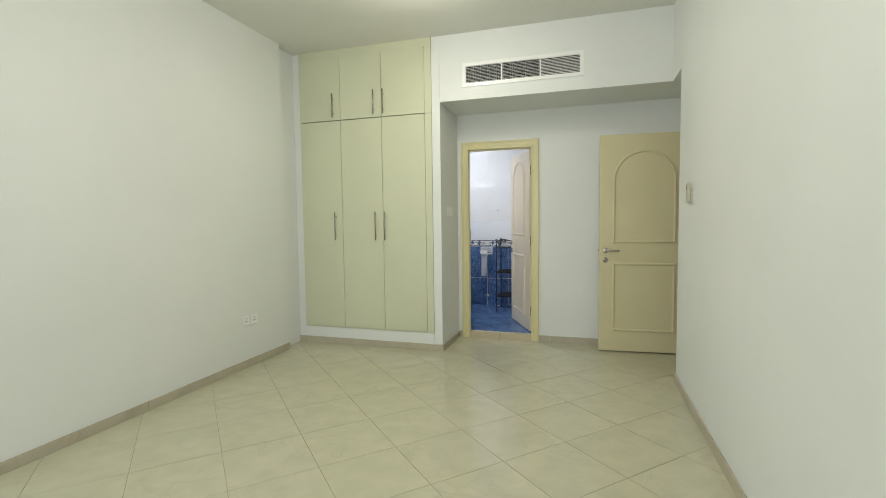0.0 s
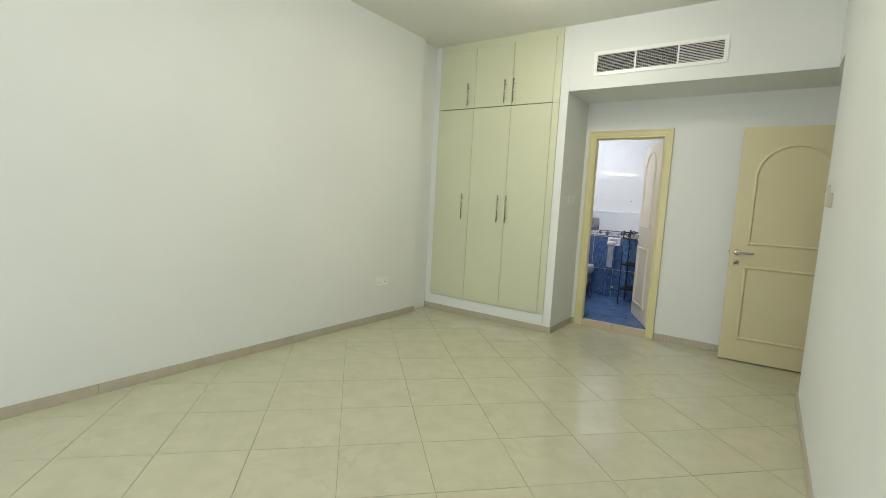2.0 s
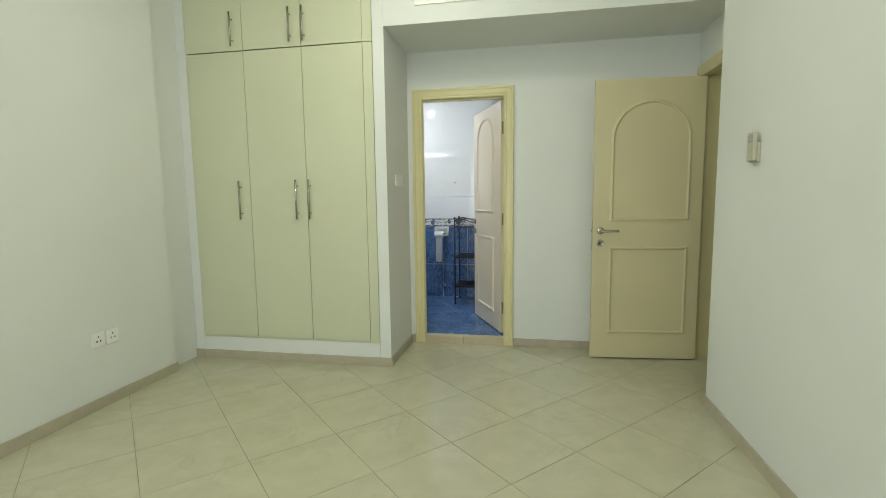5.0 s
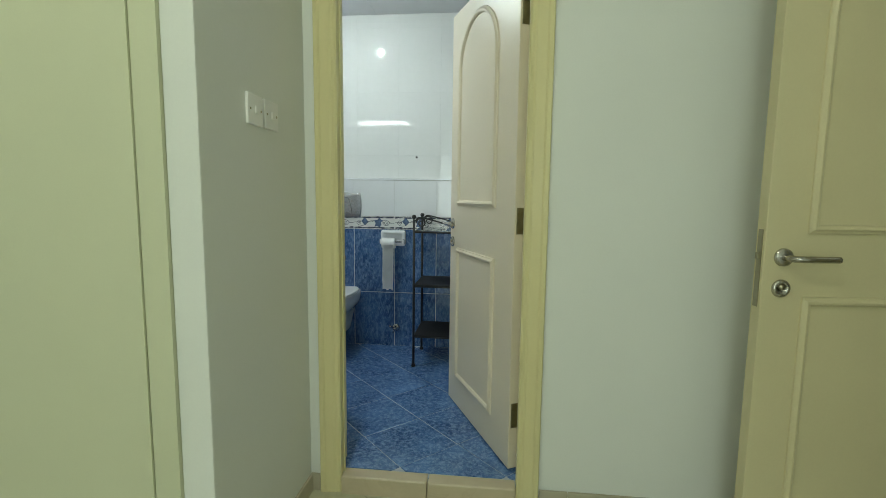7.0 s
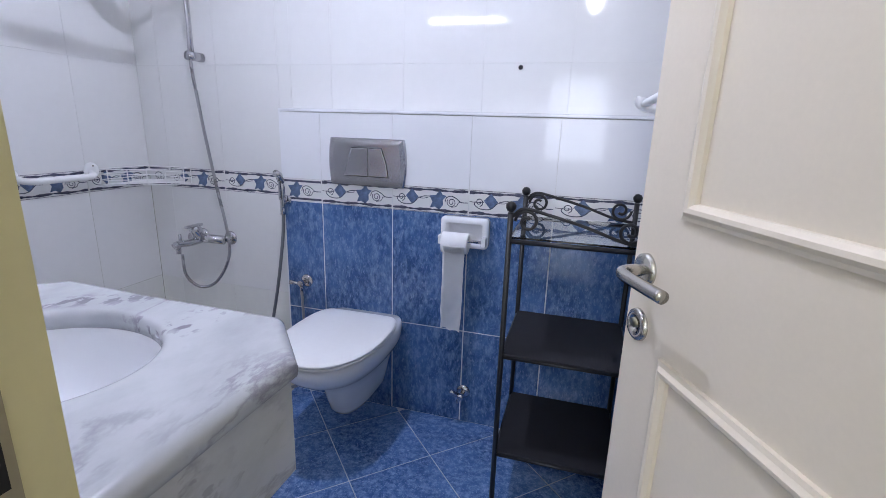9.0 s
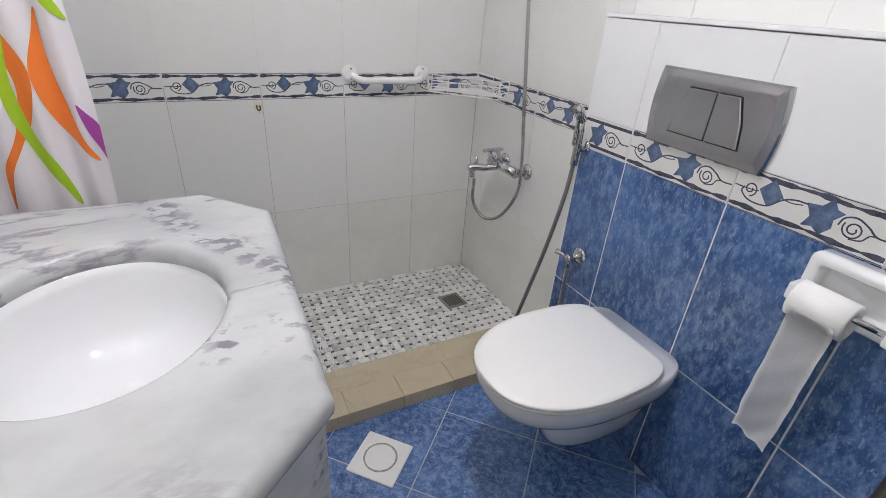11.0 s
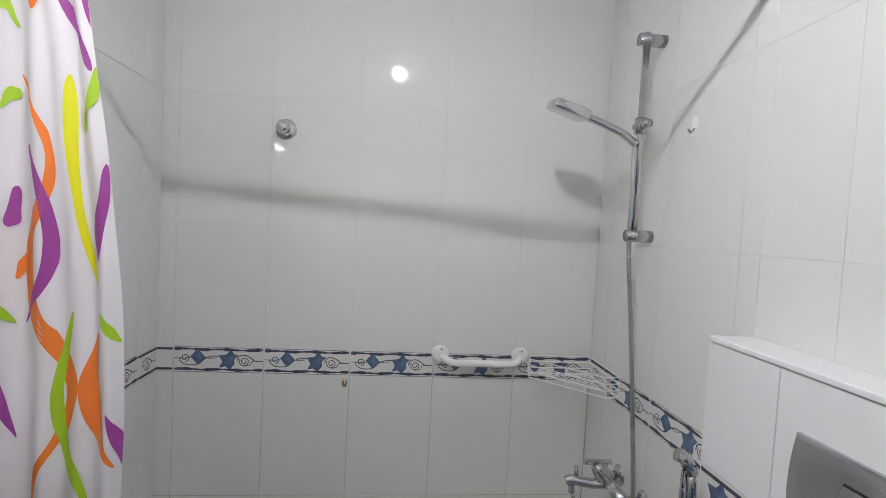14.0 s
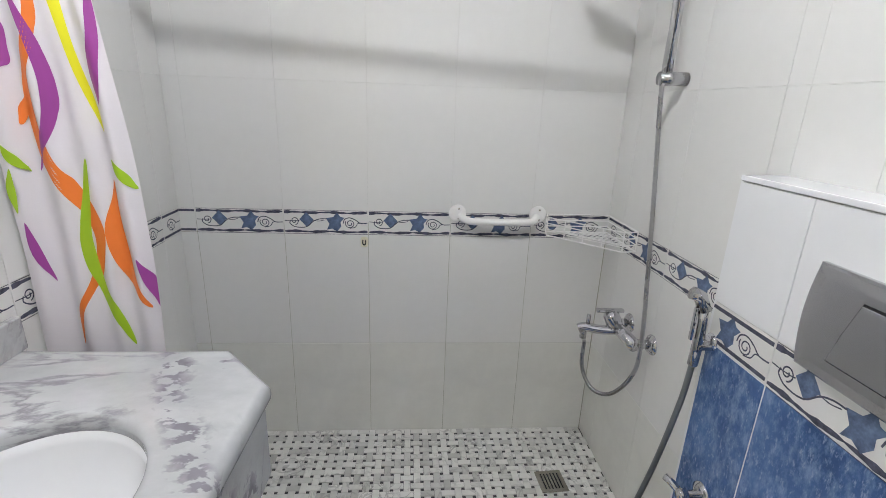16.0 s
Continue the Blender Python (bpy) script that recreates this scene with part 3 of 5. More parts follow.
def wall_tile(parent, along, lo, hi, face, mat, bevel=0.0009, cache={}):
    """One wall tile; along 'x' (faces -y), 'y' (faces +x), 'X' (faces +y), 'Y' (faces -x)."""
    w, h = hi[0] - lo[0], hi[1] - lo[1]
    key = (round(w, 4), round(h, 4), mat.name)
    if key in cache:
        ob = new("tile", cache[key])
        ob.parent = parent
    else:
        bm = bmesh.new()
        poly = [(-w / 2, -h / 2), (w / 2, -h / 2), (w / 2, h / 2), (-w / 2, h / 2)]
        prism(bm, poly, -0.006, 0, 0.0005 if mat in (WHITE_TILE, BOX_TILE) else bevel)
        bmesh.ops.rotate(bm, verts=bm.verts, matrix=Matrix.Rotation(radians(90), 3, "X"))
        ob = part("tile", bm, mat, parent)
        cache[key] = ob.data
    a, z = (lo[0] + hi[0]) / 2, (lo[1] + hi[1]) / 2
    off = random.uniform(-0.0004, 0.0004)
    ob.matrix_basis = {"x": pose(a, face + off, z), "y": pose(face + off, a, z, 0, 0, 90), "X": pose(a, face + off, z, 0, 0, 180), "Y": pose(face + off, a, z, 0, 0, -90)}[along]
    return ob


G = 0.0015
ROWS_Z = [BF - 0.002, 0.478, 0.921, 1.009, 1.444, 1.881, 2.318, BATH_CEILING]


def border_motif(name="motif"):
    """The printed band of one border tile, 0.3 wide: wavy bars, a diamond, a leaf star and scrolls."""
    bars, diamond, star, scrolls, curls = [bmesh.new() for _ in range(5)]
    n = 24
    for base, sgn in ((0.036, 1), (-0.036, -1)):
        prev = None
        for i in range(n + 1):
            x = -0.147 + 0.294 * i / n
            t = 0.0041 + 0.0016 * math.sin(i * 0.9 + sgn) + 0.001 * math.sin(i * 2.3)
            c = base + 0.0012 * math.sin(i * 0.6)
            pair = (bars.verts.new((x, -0.0006, c - t)), bars.verts.new((x, -0.0006, c + t)))
            if prev:
                bars.faces.new((prev[0], pair[0], pair[1], prev[1]))
            prev = pair
    q = [diamond.verts.new((-0.070 + a, -0.0007, 0.008 + b)) for a, b in ((0.001, -0.028), (0.026, 0.0), (0.0, 0.029), (-0.025, 0.002))]
    diamond.faces.new(q)
    ring = []
    for a, b in ((0.008, 0.040), (-0.008, 0.020), (-0.035, 0.016), (-0.022, -0.008), (-0.032, -0.032), (-0.012, -0.027), (0.006, -0.038), (0.022, -0.018), (0.020, 0.0), (0.035, 0.018), (0.019, 0.022)):
        ring.append(star.verts.new((0.032 + 0.95 * a, -0.0007, 0.001 + 0.92 * b)))
    mid = star.verts.new((0.032, -0.0007, 0.001))
    for i in range(11):
        star.faces.new((mid, ring[i], ring[(i + 1) % 11]))

    def stroke(pts, w, to=None):
        to = to or scrolls
        prev = None
        pts = [Vector(p) for p in pts]
        for i, p in enumerate(pts):
            d = (pts[min(i + 1, len(pts) - 1)] - pts[max(i - 1, 0)]).normalized()
            s = Vector((-d.y, d.x)) * w / 2
            pair = (to.verts.new((p.x - s.x, -0.0008, p.y - s.y)), to.verts.new((p.x + s.x, -0.0008, p.y + s.y)))
            if prev:
                to.faces.new((prev[0], prev[1], pair[1], pair[0]))
            prev = pair

    def spiral(cx, cz, r0, turns, start, mirror=1):
        return [(cx + mirror * r0 * (1 - 0.75 * k / 24) * math.cos(start + turns * 2 * math.pi * k / 24), cz + r0 * (1 - 0.75 * k / 24) * math.sin(start + turns * 2 * math.pi * k / 24)) for k in range(25)]

    stroke(spiral(-0.112, 0.004, 0.015, 1.35, radians(-80)), 0.0030)
    stroke([tuple(p.xy) for p in spline([(-0.147, 0.004, 0), (-0.125, 0.003, 0), (-0.100, 0.004, 0), (-0.094, 0.006, 0)])], 0.0024)
    stroke([tuple(p.xy) for p in spline([(-0.126, 0.006, 0), (-0.128, -0.006, 0), (-0.112, -0.018, 0), (-0.088, -0.021, 0), (-0.066, -0.016, 0), (-0.044, 0.004, 0), (-0.022, 0.012, 0), (0.002, 0.013, 0)])], 0.0032)
    stroke([tuple(p.xy) for p in spline([(-0.046, 0.006, 0), (-0.026, 0.004, 0), (-0.006, 0.008, 0)])], 0.0022)
    stroke(spiral(0.085, -0.004, 0.018, 1.7, radians(150)), 0.0030, curls)
    stroke([tuple(p.xy) for p in spline([(0.060, -0.004, 0), (0.066, 0.012, 0), (0.084, 0.018, 0), (0.104, 0.010, 0), (0.122, -0.002, 0), (0.147, -0.002, 0)])], 0.0032, curls)
    stroke([tuple(p.xy) for p in spline([(0.084, -0.022, 0), (0.103, -0.017, 0), (0.112, -0.004, 0), (0.126, -0.002, 0)])], 0.0026, curls)
    for base in (0.0445, -0.0445):
        stroke([(-0.147, base), (0.0, base - 0.0005), (0.147, base)], 0.0014)
    out = []
    for nm, b_, mt in (("printed_bar", bars, BORDER_INK), ("printed_diamond", diamond, BORDER_BLUE), ("printed_star", star, BORDER_BLUE), ("printed_scroll", scrolls, BORDER_INK), ("printed_curl", curls, BORDER_INK)):
        me = bpy.data.meshes.new(nm)
        b_.normal_update()
        b_.to_mesh(me)
        b_.free()
        me.materials.append(mt)
        out.append(me)
    return out


MOTIF = border_motif()


def border_tile(parent, along, a0, a1, z0, z1, face):
    """A border tile with its print; a cut tile shows only the print that fits on it."""
    ob = wall_tile(parent, along, (a0 + G / 2, z0 + G / 2), (a1 - G / 2, z1 - G / 2), face, WHITE_TILE)
    ob.name = "border_tile"
    if a1 - a0 > 0.27:
        for me in MOTIF:
            p = new(me.name, me)
            p.parent = ob
            p.matrix_basis = Matrix.Diagonal(((a1 - a0) / 0.3, 1, (z1 - z0) / 0.09, 1))
    else:
        bm = boxes(((-(a1 - a0) / 2 + 0.003, -0.0007, 0.031), ((a1 - a0) / 2 - 0.003, -0.0002, 0.039)), ((-(a1 - a0) / 2 + 0.003, -0.0007, -0.039), ((a1 - a0) / 2 - 0.003, -0.0002, -0.031)))
        part("printed_bar", bm, BORDER_INK, ob)
        wide = a1 - a0
        for me in MOTIF:
            if (me.name.startswith("printed_curl") and wide > 0.10) or (me.name.startswith("printed_star") and wide > 0.165):
                p = new(me.name, me)
                p.parent = ob
                p.matrix_basis = Matrix.Translation((wide / 2 - 0.15, 0, 0))


def tile_wall(parent, along, cuts, rows, face, border_row=2, mats=None):
    gap = {r: 0.0046 for r, m in mats.items() if m is BLUE} if isinstance(mats, dict) else {}
    for r, (z0, z1) in enumerate(zip(rows, rows[1:])):
        for a0, a1 in zip(cuts, cuts[1:]):
            if r == border_row:
                border_tile(parent, along, a0, a1, z0, z1, face)
            else:
                mat = mats[r] if mats else WHITE_TILE
                g = gap.get(r, G)
                wall_tile(parent, along, (a0 + g / 2, z0 + g / 2), (a1 - g / 2, z1 - g / 2), face, mat)


# ---------------- doors ----------------
CASING = [(0.0, 0.0), (0.0, 0.010), (0.007, 0.015), (0.018, 0.013), (0.026, 0.017), (0.058, 0.017), (0.065, 0.022), (0.078, 0.022), (0.082, 0.016), (0.082, 0.0)]


def door_frame(name, m, width, top, wall, label, foot=0.0, right=None, left=None):
    """A door frame: stepped casing on the front, lining through the wall and a stop; local y runs through the wall."""
    ob = tagged(new(name), label, "door frame", kind="structure")
    ob.matrix_basis = m
    w = width / 2
    part("casing", sweep([(-w, 0), (-w, top), (w, top), (w, 0)], CASING), FRAME, ob)
    part("lining", boxes(((-w - 0.038, 0, foot), (-w, left or wall, top)), *([((-w - 0.038, left, foot), (-w - 0.020, wall, top))] if left else []), ((w, 0, foot), (w + 0.022, right or wall, top)), *([((w + 0.020, right, foot), (w + 0.052, wall - 0.003, top))] if right else []), ((-w - 0.022, 0, top), (w + 0.022, wall, top + 0.022))), FRAME, ob)
    part("door_stop", boxes(((-w, 0.0205, foot), (-w + 0.005, 0.0355, top)), ((-w + 0.010, 0.020, top - 0.010), (w, 0.036, top)), bevel=0.002), FRAME, ob)
    return ob


def lever_handle(parent, x, z, y, out, swing):
    """A round-bar lever on a rose with a cylinder escutcheon under it; out: +1 or -1 along y, swing: the way the bar points."""
    turn = pose(x, y, z, 90 * out)
    handle = part("handle", lathe([(0, 0.009), (0.020, 0.009), (0.026, 0.006), (0.027, 0.0)], 28, turn), STEEL, parent, "satin steel lever handle", True)
    pts = spline([(x, y, z), (x, y - out * 0.030, z), (x + swing * 0.010, y - out * 0.046, z), (x + swing * 0.03, y - out * 0.051, z), (x + swing * 0.075, y - out * 0.051, z), (x + swing * 0.122, y - out * 0.050, z)], 6)
    part("lever", tube(pts, 0.0095, 14), STEEL, handle, "", True)
    esc = part("escutcheon", lathe([(0, 0.004), (0.012, 0.004), (0.013, 0.008), (0.022, 0.008), (0.026, 0.005), (0.027, 0.0)], 28, pose(x, y, z - 0.092, 90 * out)), STEEL, parent, "round steel keyhole plate", True)
    part("lock_cylinder", lathe([(0, 0.0105), (0.008, 0.0105), (0.0085, 0.004)], 18, pose(x, y, z - 0.088, 90 * out)), BRASSY, esc, "", True)


MOULD = [(-0.013, 0.0), (-0.012, 0.006), (-0.006, 0.008), (0.0, 0.013), (0.006, 0.012), (0.012, 0.006), (0.013, 0.0)]


def door_leaf(name, m, width, height, face_mat, label, handle_z, hinge_side, panel, backset=0.055):
    """A flush leaf with an arched moulding over a square one. Local x runs from the hinge, front face at y = 0 towards -y."""
    ob = thing(name, m, label, "door")
    part("slab", boxes(((0, 0, 0), (width, 0.042, height)), bevel=0.0025), face_mat, ob)
    x0, x1, z0, z1, z2, z3 = panel
    r = (x1 - x0) / 2
    arch = [(x0, z2), (x1, z2)] + [((x0 + x1) / 2 + r * math.cos(a), z3 - r + r * math.sin(a)) for a in [math.pi * k / 22 for k in range(23)]]
    square = [(x0, z0), (x1, z0), (x1, z1), (x0, z1)]
    for nm, path in (("arched_moulding", arch), ("square_moulding", square)):
        part(nm, sweep(path, MOULD, True), face_mat, ob)
        back = sweep(path, MOULD, True)
        for v in back.verts:
            v.co.y = 0.042 - v.co.y
        bmesh.ops.reverse_faces(back, faces=back.faces)
        part(nm, back, face_mat, ob)
    hx = width - backset
    lever_handle(ob, hx, handle_z, 0.0, 1, -1)
    lever_handle(ob, hx, handle_z, 0.042, -1, -1)
    part("latch_plate", boxes(((width, 0.011, handle_z - 0.15), (width + 0.002, 0.031, handle_z + 0.08))), BRASSY, ob, "dull metal lock plate")
    part("latch_bolt", boxes(((width, 0.015, handle_z - 0.008), (width + 0.010, 0.027, handle_z + 0.012)), bevel=0.002), BRASSY, ob)
    for z in (0.22, 0.985, height - 0.22):
        hg = part("hinge", tube([(-0.006, -0.004, z - 0.05), (-0.006, -0.004, z + 0.05)], 0.0065, 12), BRASSY, ob, "worn brassy hinge", True)
        part("hinge_plate", boxes(((-0.0022, 0.0, z - 0.05), (-0.0002, 0.034, z + 0.05))), BRASSY, hg)
    return ob


door_frame("door_frame_bathroom", pose((DX0 + DX1) / 2, YD, 0), DX1 - DX0, DTOP, YB - YD, "glossy yellow-cream door frame with stepped casing", right=0.036, left=0.036)
hinge, leaf_turn = Vector((-0.030, 6.070)), 90 + math.degrees(math.atan(0.45))
bath_leaf = door_leaf("bathroom_door", pose(hinge.x, hinge.y, 0.078, 0, 0, leaf_turn), 0.728, 1.962, DOOR_PALE, "pale cream bathroom door with arched moulding, half open", 0.937, 1, (0.184, 0.607, 0.160, 0.808, 1.044, 1.872), 0.038)
door_frame("door_frame_entry", pose(EX, (EY0 + EY1) / 2, 0, 0, 0, -90), EY1 - EY0, 2.100, 0.16, "cream door frame of the bedroom entry")
door_leaf("entry_door", pose(EX - 0.002, 5.826, 0.010, 0, 0, 184.2), 0.770, 2.077, DOOR, "cream bedroom door with arched moulding, standing wide open", 0.977, 1, (0.098, 0.640, 0.205, 0.848, 1.060, 1.915))
strike = thing("strike_plate", pose(DX0 - 0.020, 6.042, 1.016), "worn steel strike plate let into the door frame", "strike plate")
part("plate", boxes(((0, -0.012, -0.085), (0.0018, 0.012, 0.085))), BRASSY, strike)
part("latch_hole", boxes(((0.0018, -0.007, 0.020), (0.0024, 0.007, 0.050))), DARK, strike)
part("bolt_hole", boxes(((0.0018, -0.007, -0.060), (0.0024, 0.007, -0.015))), DARK, strike)
part("latch_lip", boxes(((0, -0.020, 0.015), (0.003, -0.012, 0.055)), bevel=0.001), STEEL, strike)
sill = structure("threshold", boxes(((DX0 + 0.001, 5.935, -0.02), (-0.377, 5.998, 0.071)), ((-0.374, 5.935, -0.02), (DX1 - 0.001, 5.998, 0.070)), bevel=0.006), TRAVERTINE, "worn beige marble threshold in two pieces", "threshold")

# ---------------- wardrobe ----------------


def wardrobe_door(parent, x0, x1, z0, z1, hx, hz0, hz1):
    d = part("door", boxes(((x0 + 0.0018, -0.016, z0 + 0.0018), (x1 - 0.0018, 0.004, z1 - 0.0018)), bevel=0.001), CREAM, parent)
    h = part("handle", tube([(hx, -0.050, hz0), (hx, -0.050, hz1)], 0.007, 14), STEEL, d, "brushed steel bar handle", True)
    for z in (hz0 + 0.045, hz1 - 0.045):
        part("handle_post", tube([(hx, -0.050, z), (hx, -0.016, z)], 0.005, 10), STEEL, h, "", True)


ward = thing("wardrobe", pose(0, YW, 0), "built-in cream laminate wardrobe with six doors", "wardrobe")
part("body", boxes(((-2.380, 0.006, 0.175), (-0.920, 0.55, CEILING))), DARK, ward)
part("side_filler", boxes(((-2.380, -0.010, 0.177), (-2.363, 0.05, CEILING))), CREAM, ward)
part("side_filler", boxes(((-0.988, -0.010, 0.177), (-0.921, 0.05, 2.333))), CREAM, ward)
part("side_filler", boxes(((-0.988, -0.010, 2.337), (-0.921, 0.05, 2.972))), CREAM, ward)
part("top_filler", boxes(((-2.363, -0.012, 2.972), (-0.921, 0.05, CEILING))), CREAM, ward)
part("plinth_strip", boxes(((-2.363, -0.006, 0.177), (-0.988, 0.01, 0.192))), CREAM, ward)
xs = (-2.363, -1.903, -1.445, -0.988)
for i in range(3):
    hx = (xs[i + 1] - 0.074, xs[i + 1] - 0.074, xs[i] + 0.028)[i]
    wardrobe_door(ward, xs[i], xs[i + 1], 0.192, 2.333, hx, 1.104, 1.392)
    wardrobe_door(ward, xs[i], xs[i + 1], 2.337, 2.972, hx, 2.362, 2.600)

# ---------------- bedroom fittings ----------------
vent = thing("air_vent", pose(-0.596, YW, 2.560), "white air conditioning grille in three louvred sections", "air vent")
VW, VH = 1.070, 0.194
# Near-black sheet painted in for the unlit space behind the slats.
part("backing", boxes(((0.02, -0.003, 0.02), (VW - 0.02, -0.0005, VH - 0.02))), DARK, vent)
part("frame", boxes(((-0.012, -0.012, -0.012), (VW + 0.012, -0.0005, 0.020)), ((-0.012, -0.012, VH - 0.020), (VW + 0.012, -0.0005, VH + 0.012)), ((-0.012, -0.012, 0.020), (0.020, -0.0005, VH - 0.020)), ((VW - 0.020, -0.012, 0.020), (VW + 0.012, -0.0005, VH - 0.020)), ((0.353, -0.012, 0.02), (0.367, -0.0005, VH - 0.02)), ((0.703, -0.012, 0.02), (0.717, -0.0005, VH - 0.02))), PLASTIC, vent)
for s, (a, b) in enumerate(((0.020, 0.353), (0.367, 0.703), (0.717, VW - 0.020))):
    for k in range(12):
        z = 0.026 + k * 0.0128
        bm = bmesh.new()
        tilt = 0.004 if s < 2 else 0.0075
        q = [bm.verts.new(p) for p in ((a, -0.012, z), (b, -0.012, z), (b, -0.004, z + tilt), (a, -0.004, z + tilt), (a, -0.012, z - 0.0011), (b, -0.012, z - 0.0011), (b, -0.004, z + tilt - 0.0011), (a, -0.004, z + tilt - 0.0011))]
        for f in ((0, 1, 2, 3), (7, 6, 5, 4), (4, 5, 1, 0), (3, 2, 6, 7)):
            bm.faces.new([q[i] for i in f])
        part("slat", bm, PLASTIC, vent)
    if s < 2:
        for k in range(20):
            x = a + (b - a) * (k + 0.5) / 20
            part("vertical_slat", boxes(((x - 0.0006, -0.004, 0.02), (x + 0.0006, -0.003, VH - 0.02))), PLASTIC, vent)


def socket(m, name, label, rocker):
    ob = thing(name, m, label, "switch" if rocker else "socket", "pair of light switches" if rocker else "pair of wall sockets")
    part("plate", boxes(((-0.043, -0.009, -0.043), (0.043, 0, 0.043)), bevel=0.003), PLASTIC, ob)
    if rocker:
        part("rocker", boxes(((-0.0065, -0.014, -0.011), (0.0065, -0.009, 0.011)), bevel=0.002), PLASTIC, ob)
        for x in (-0.030, 0.030):
            part("screw", lathe([(0, 0.0105), (0.003, 0.0102), (0.0038, 0.0088)], 12, pose(x, 0, 0, 90)), BRASSY, ob, "dull screw head", True)
    else:
        for x, z in ((0, 0.018), (-0.012, -0.008), (0.012, -0.008)):
            part("pin_hole", boxes(((x - 0.004, -0.0095, z - 0.005), (x + 0.004, -0.0088, z + 0.005))), DARK, ob)
        part("rocker", boxes(((0.018, -0.012, 0.018), (0.034, -0.009, 0.034)), bevel=0.001), PLASTIC, ob)
    return ob


socket(pose(PIER, 5.585, 1.389, 0, 0, 90), "light_switch", "white plastic light switch on the recess wall", True)
socket(pose(PIER, 5.683, 1.389, 0, 0, 90), "light_switch", "white plastic light switch on the recess wall", True)
socket(pose(XL, 4.407, 0.420, 0, 0, 90), "wall_socket", "white plastic wall socket low on the wall", False)
socket(pose(XL, 4.505, 0.418, 0, 0, 90), "wall_socket", "white plastic wall socket low on the wall", False)
thermo = thing("thermostat", pose(XR, 4.500, 1.452, 0, 0, -90), "small white air conditioning control on a wall bracket", "thermostat")
part("bracket", boxes(((-0.05, -0.016, -0.06), (0.03, 0, 0.03)), bevel=0.004), AGED, thermo)
part("remote_body", boxes(((-0.035, -0.034, -0.055), (0.03, -0.016, 0.075)), bevel=0.004), AGED, thermo)
part("display", boxes(((-0.026, -0.035, 0.03), (0.021, -0.0335, 0.062))), SATIN, thermo, "grey display")
lamp = thing("ceiling_lamp", pose(-0.63, 4.12, CEILING), "round white glass ceiling lamp, lit", "ceiling lamp", "ceiling lamps")
part("base", lathe([(0, -0.02), (0.19, -0.02), (0.2, 0.0), (0, 0.0)], 40), PLASTIC, lamp, "", True)
part("shade", lathe([(0, -0.10), (0.09, -0.092), (0.15, -0.07), (0.18, -0.02)], 40), LAMP_GLOW, lamp, "glowing opal glass", True)
copy_thing(lamp, pose(-0.50, 2.23, CEILING))

# ---------------- bathroom: washbasin and counter ----------------
CZ = 0.872
OUTLINE = [(-1.655, YB + 0.004), (-0.868, YB + 0.004), (-0.860, 6.490), (-0.970, 6.615), (-1.525, 6.632), (-1.655, 6.515)]
BCX, BCY, BA, BB = -1.245, 6.360, 0.190, 0.163


def ray_outline(cx, cy, a):
    """The distance from a centre to the outline in the direction a."""
    d = Vector((math.cos(a), math.sin(a)))
    best = 9
    for p, q in zip(OUTLINE, OUTLINE[1:] + OUTLINE[:1]):
        e = Vector(q) - Vector(p)
        den = d.x * e.y - d.y * e.x
        if abs(den) < 1e-9:
            continue
        w = Vector(p) - Vector((cx, cy))
        t = (w.x * e.y - w.y * e.x) / den
        s = (w.x * d.y - w.y * d.x) / den
        if t > 0 and -1e-6 <= s <= 1 + 1e-6:
            best = min(best, t)
    return best


counter = thing("washbasin_counter", pose(0, 0, 0), "grey-veined white marble counter with clipped corners, fixed to the wall", "counter")
bm = bmesh.new()
angles = sorted([2 * math.pi * k / 96 for k in range(96)] + [math.atan2(y - BCY, x - BCX) % (2 * math.pi) for x, y in OUTLINE])
rings = []
for inset, z in ((0.008, 0.832), (0.002, 0.836), (0.0, 0.845), (0.0, 0.852), (0.0012, 0.858), (0.0045, 0.8635), (0.009, 0.8678), (0.014, 0.8706), (0.020, CZ), (0.026, CZ)):
    rings.append([bm.verts.new((BCX + (ray_outline(BCX, BCY, a) - inset) * math.cos(a), BCY + (ray_outline(BCX, BCY, a) - inset) * math.sin(a), z)) for a in angles])
for grow, z in ((0.017, CZ), (0.012, CZ), (0.007, 0.8708), (0.003, 0.8675), (0.0006, 0.862), (0.0, 0.856), (0.0, 0.838)):
    rings.append([bm.verts.new((BCX + (BA + grow) * math.cos(a), BCY + (BB + grow) * math.sin(a), z)) for a in angles])
rings.append(rings[0])
for a, b in zip(rings, rings[1:]):
    for k in range(len(angles)):
        j = (k + 1) % len(angles)
        bm.faces.new((a[k], a[j], b[j], b[k]))
bmesh.ops.recalc_face_normals(bm, faces=bm.faces)
part("worktop", bm, MARBLE, counter, "", True)
bm = bmesh.new()
front = [(-0.878, YB + 0.01), (-0.870, 6.484), (-0.976, 6.604), (-1.520, 6.620), (-1.643, 6.509), (-1.643, YB + 0.01)]
back = [(-0.898, YB + 0.01), (-0.890, 6.476), (-0.986, 6.584), (-1.512, 6.600), (-1.623, 6.500), (-1.623, YB + 0.01)]
for i in range(5):
    for path in ((front, back),):
        z0, z1 = 0.665, 0.833
        c = [(*front[i], z0), (*front[i + 1], z0), (*back[i + 1], z0), (*back[i], z0), (*front[i], z1), (*front[i + 1], z1), (*back[i + 1], z1), (*back[i], z1)]
        v = [bm.verts.new(p) for p in c]
        for f in ((3, 2, 1, 0), (4, 5, 6, 7), (0, 1, 5, 4), (1, 2, 6, 5), (2, 3, 7, 6), (3, 0, 4, 7)):
            bm.faces.new([v[k] for k in f])
bmesh.ops.remove_doubles(bm, verts=bm.verts, dist=0.0005)
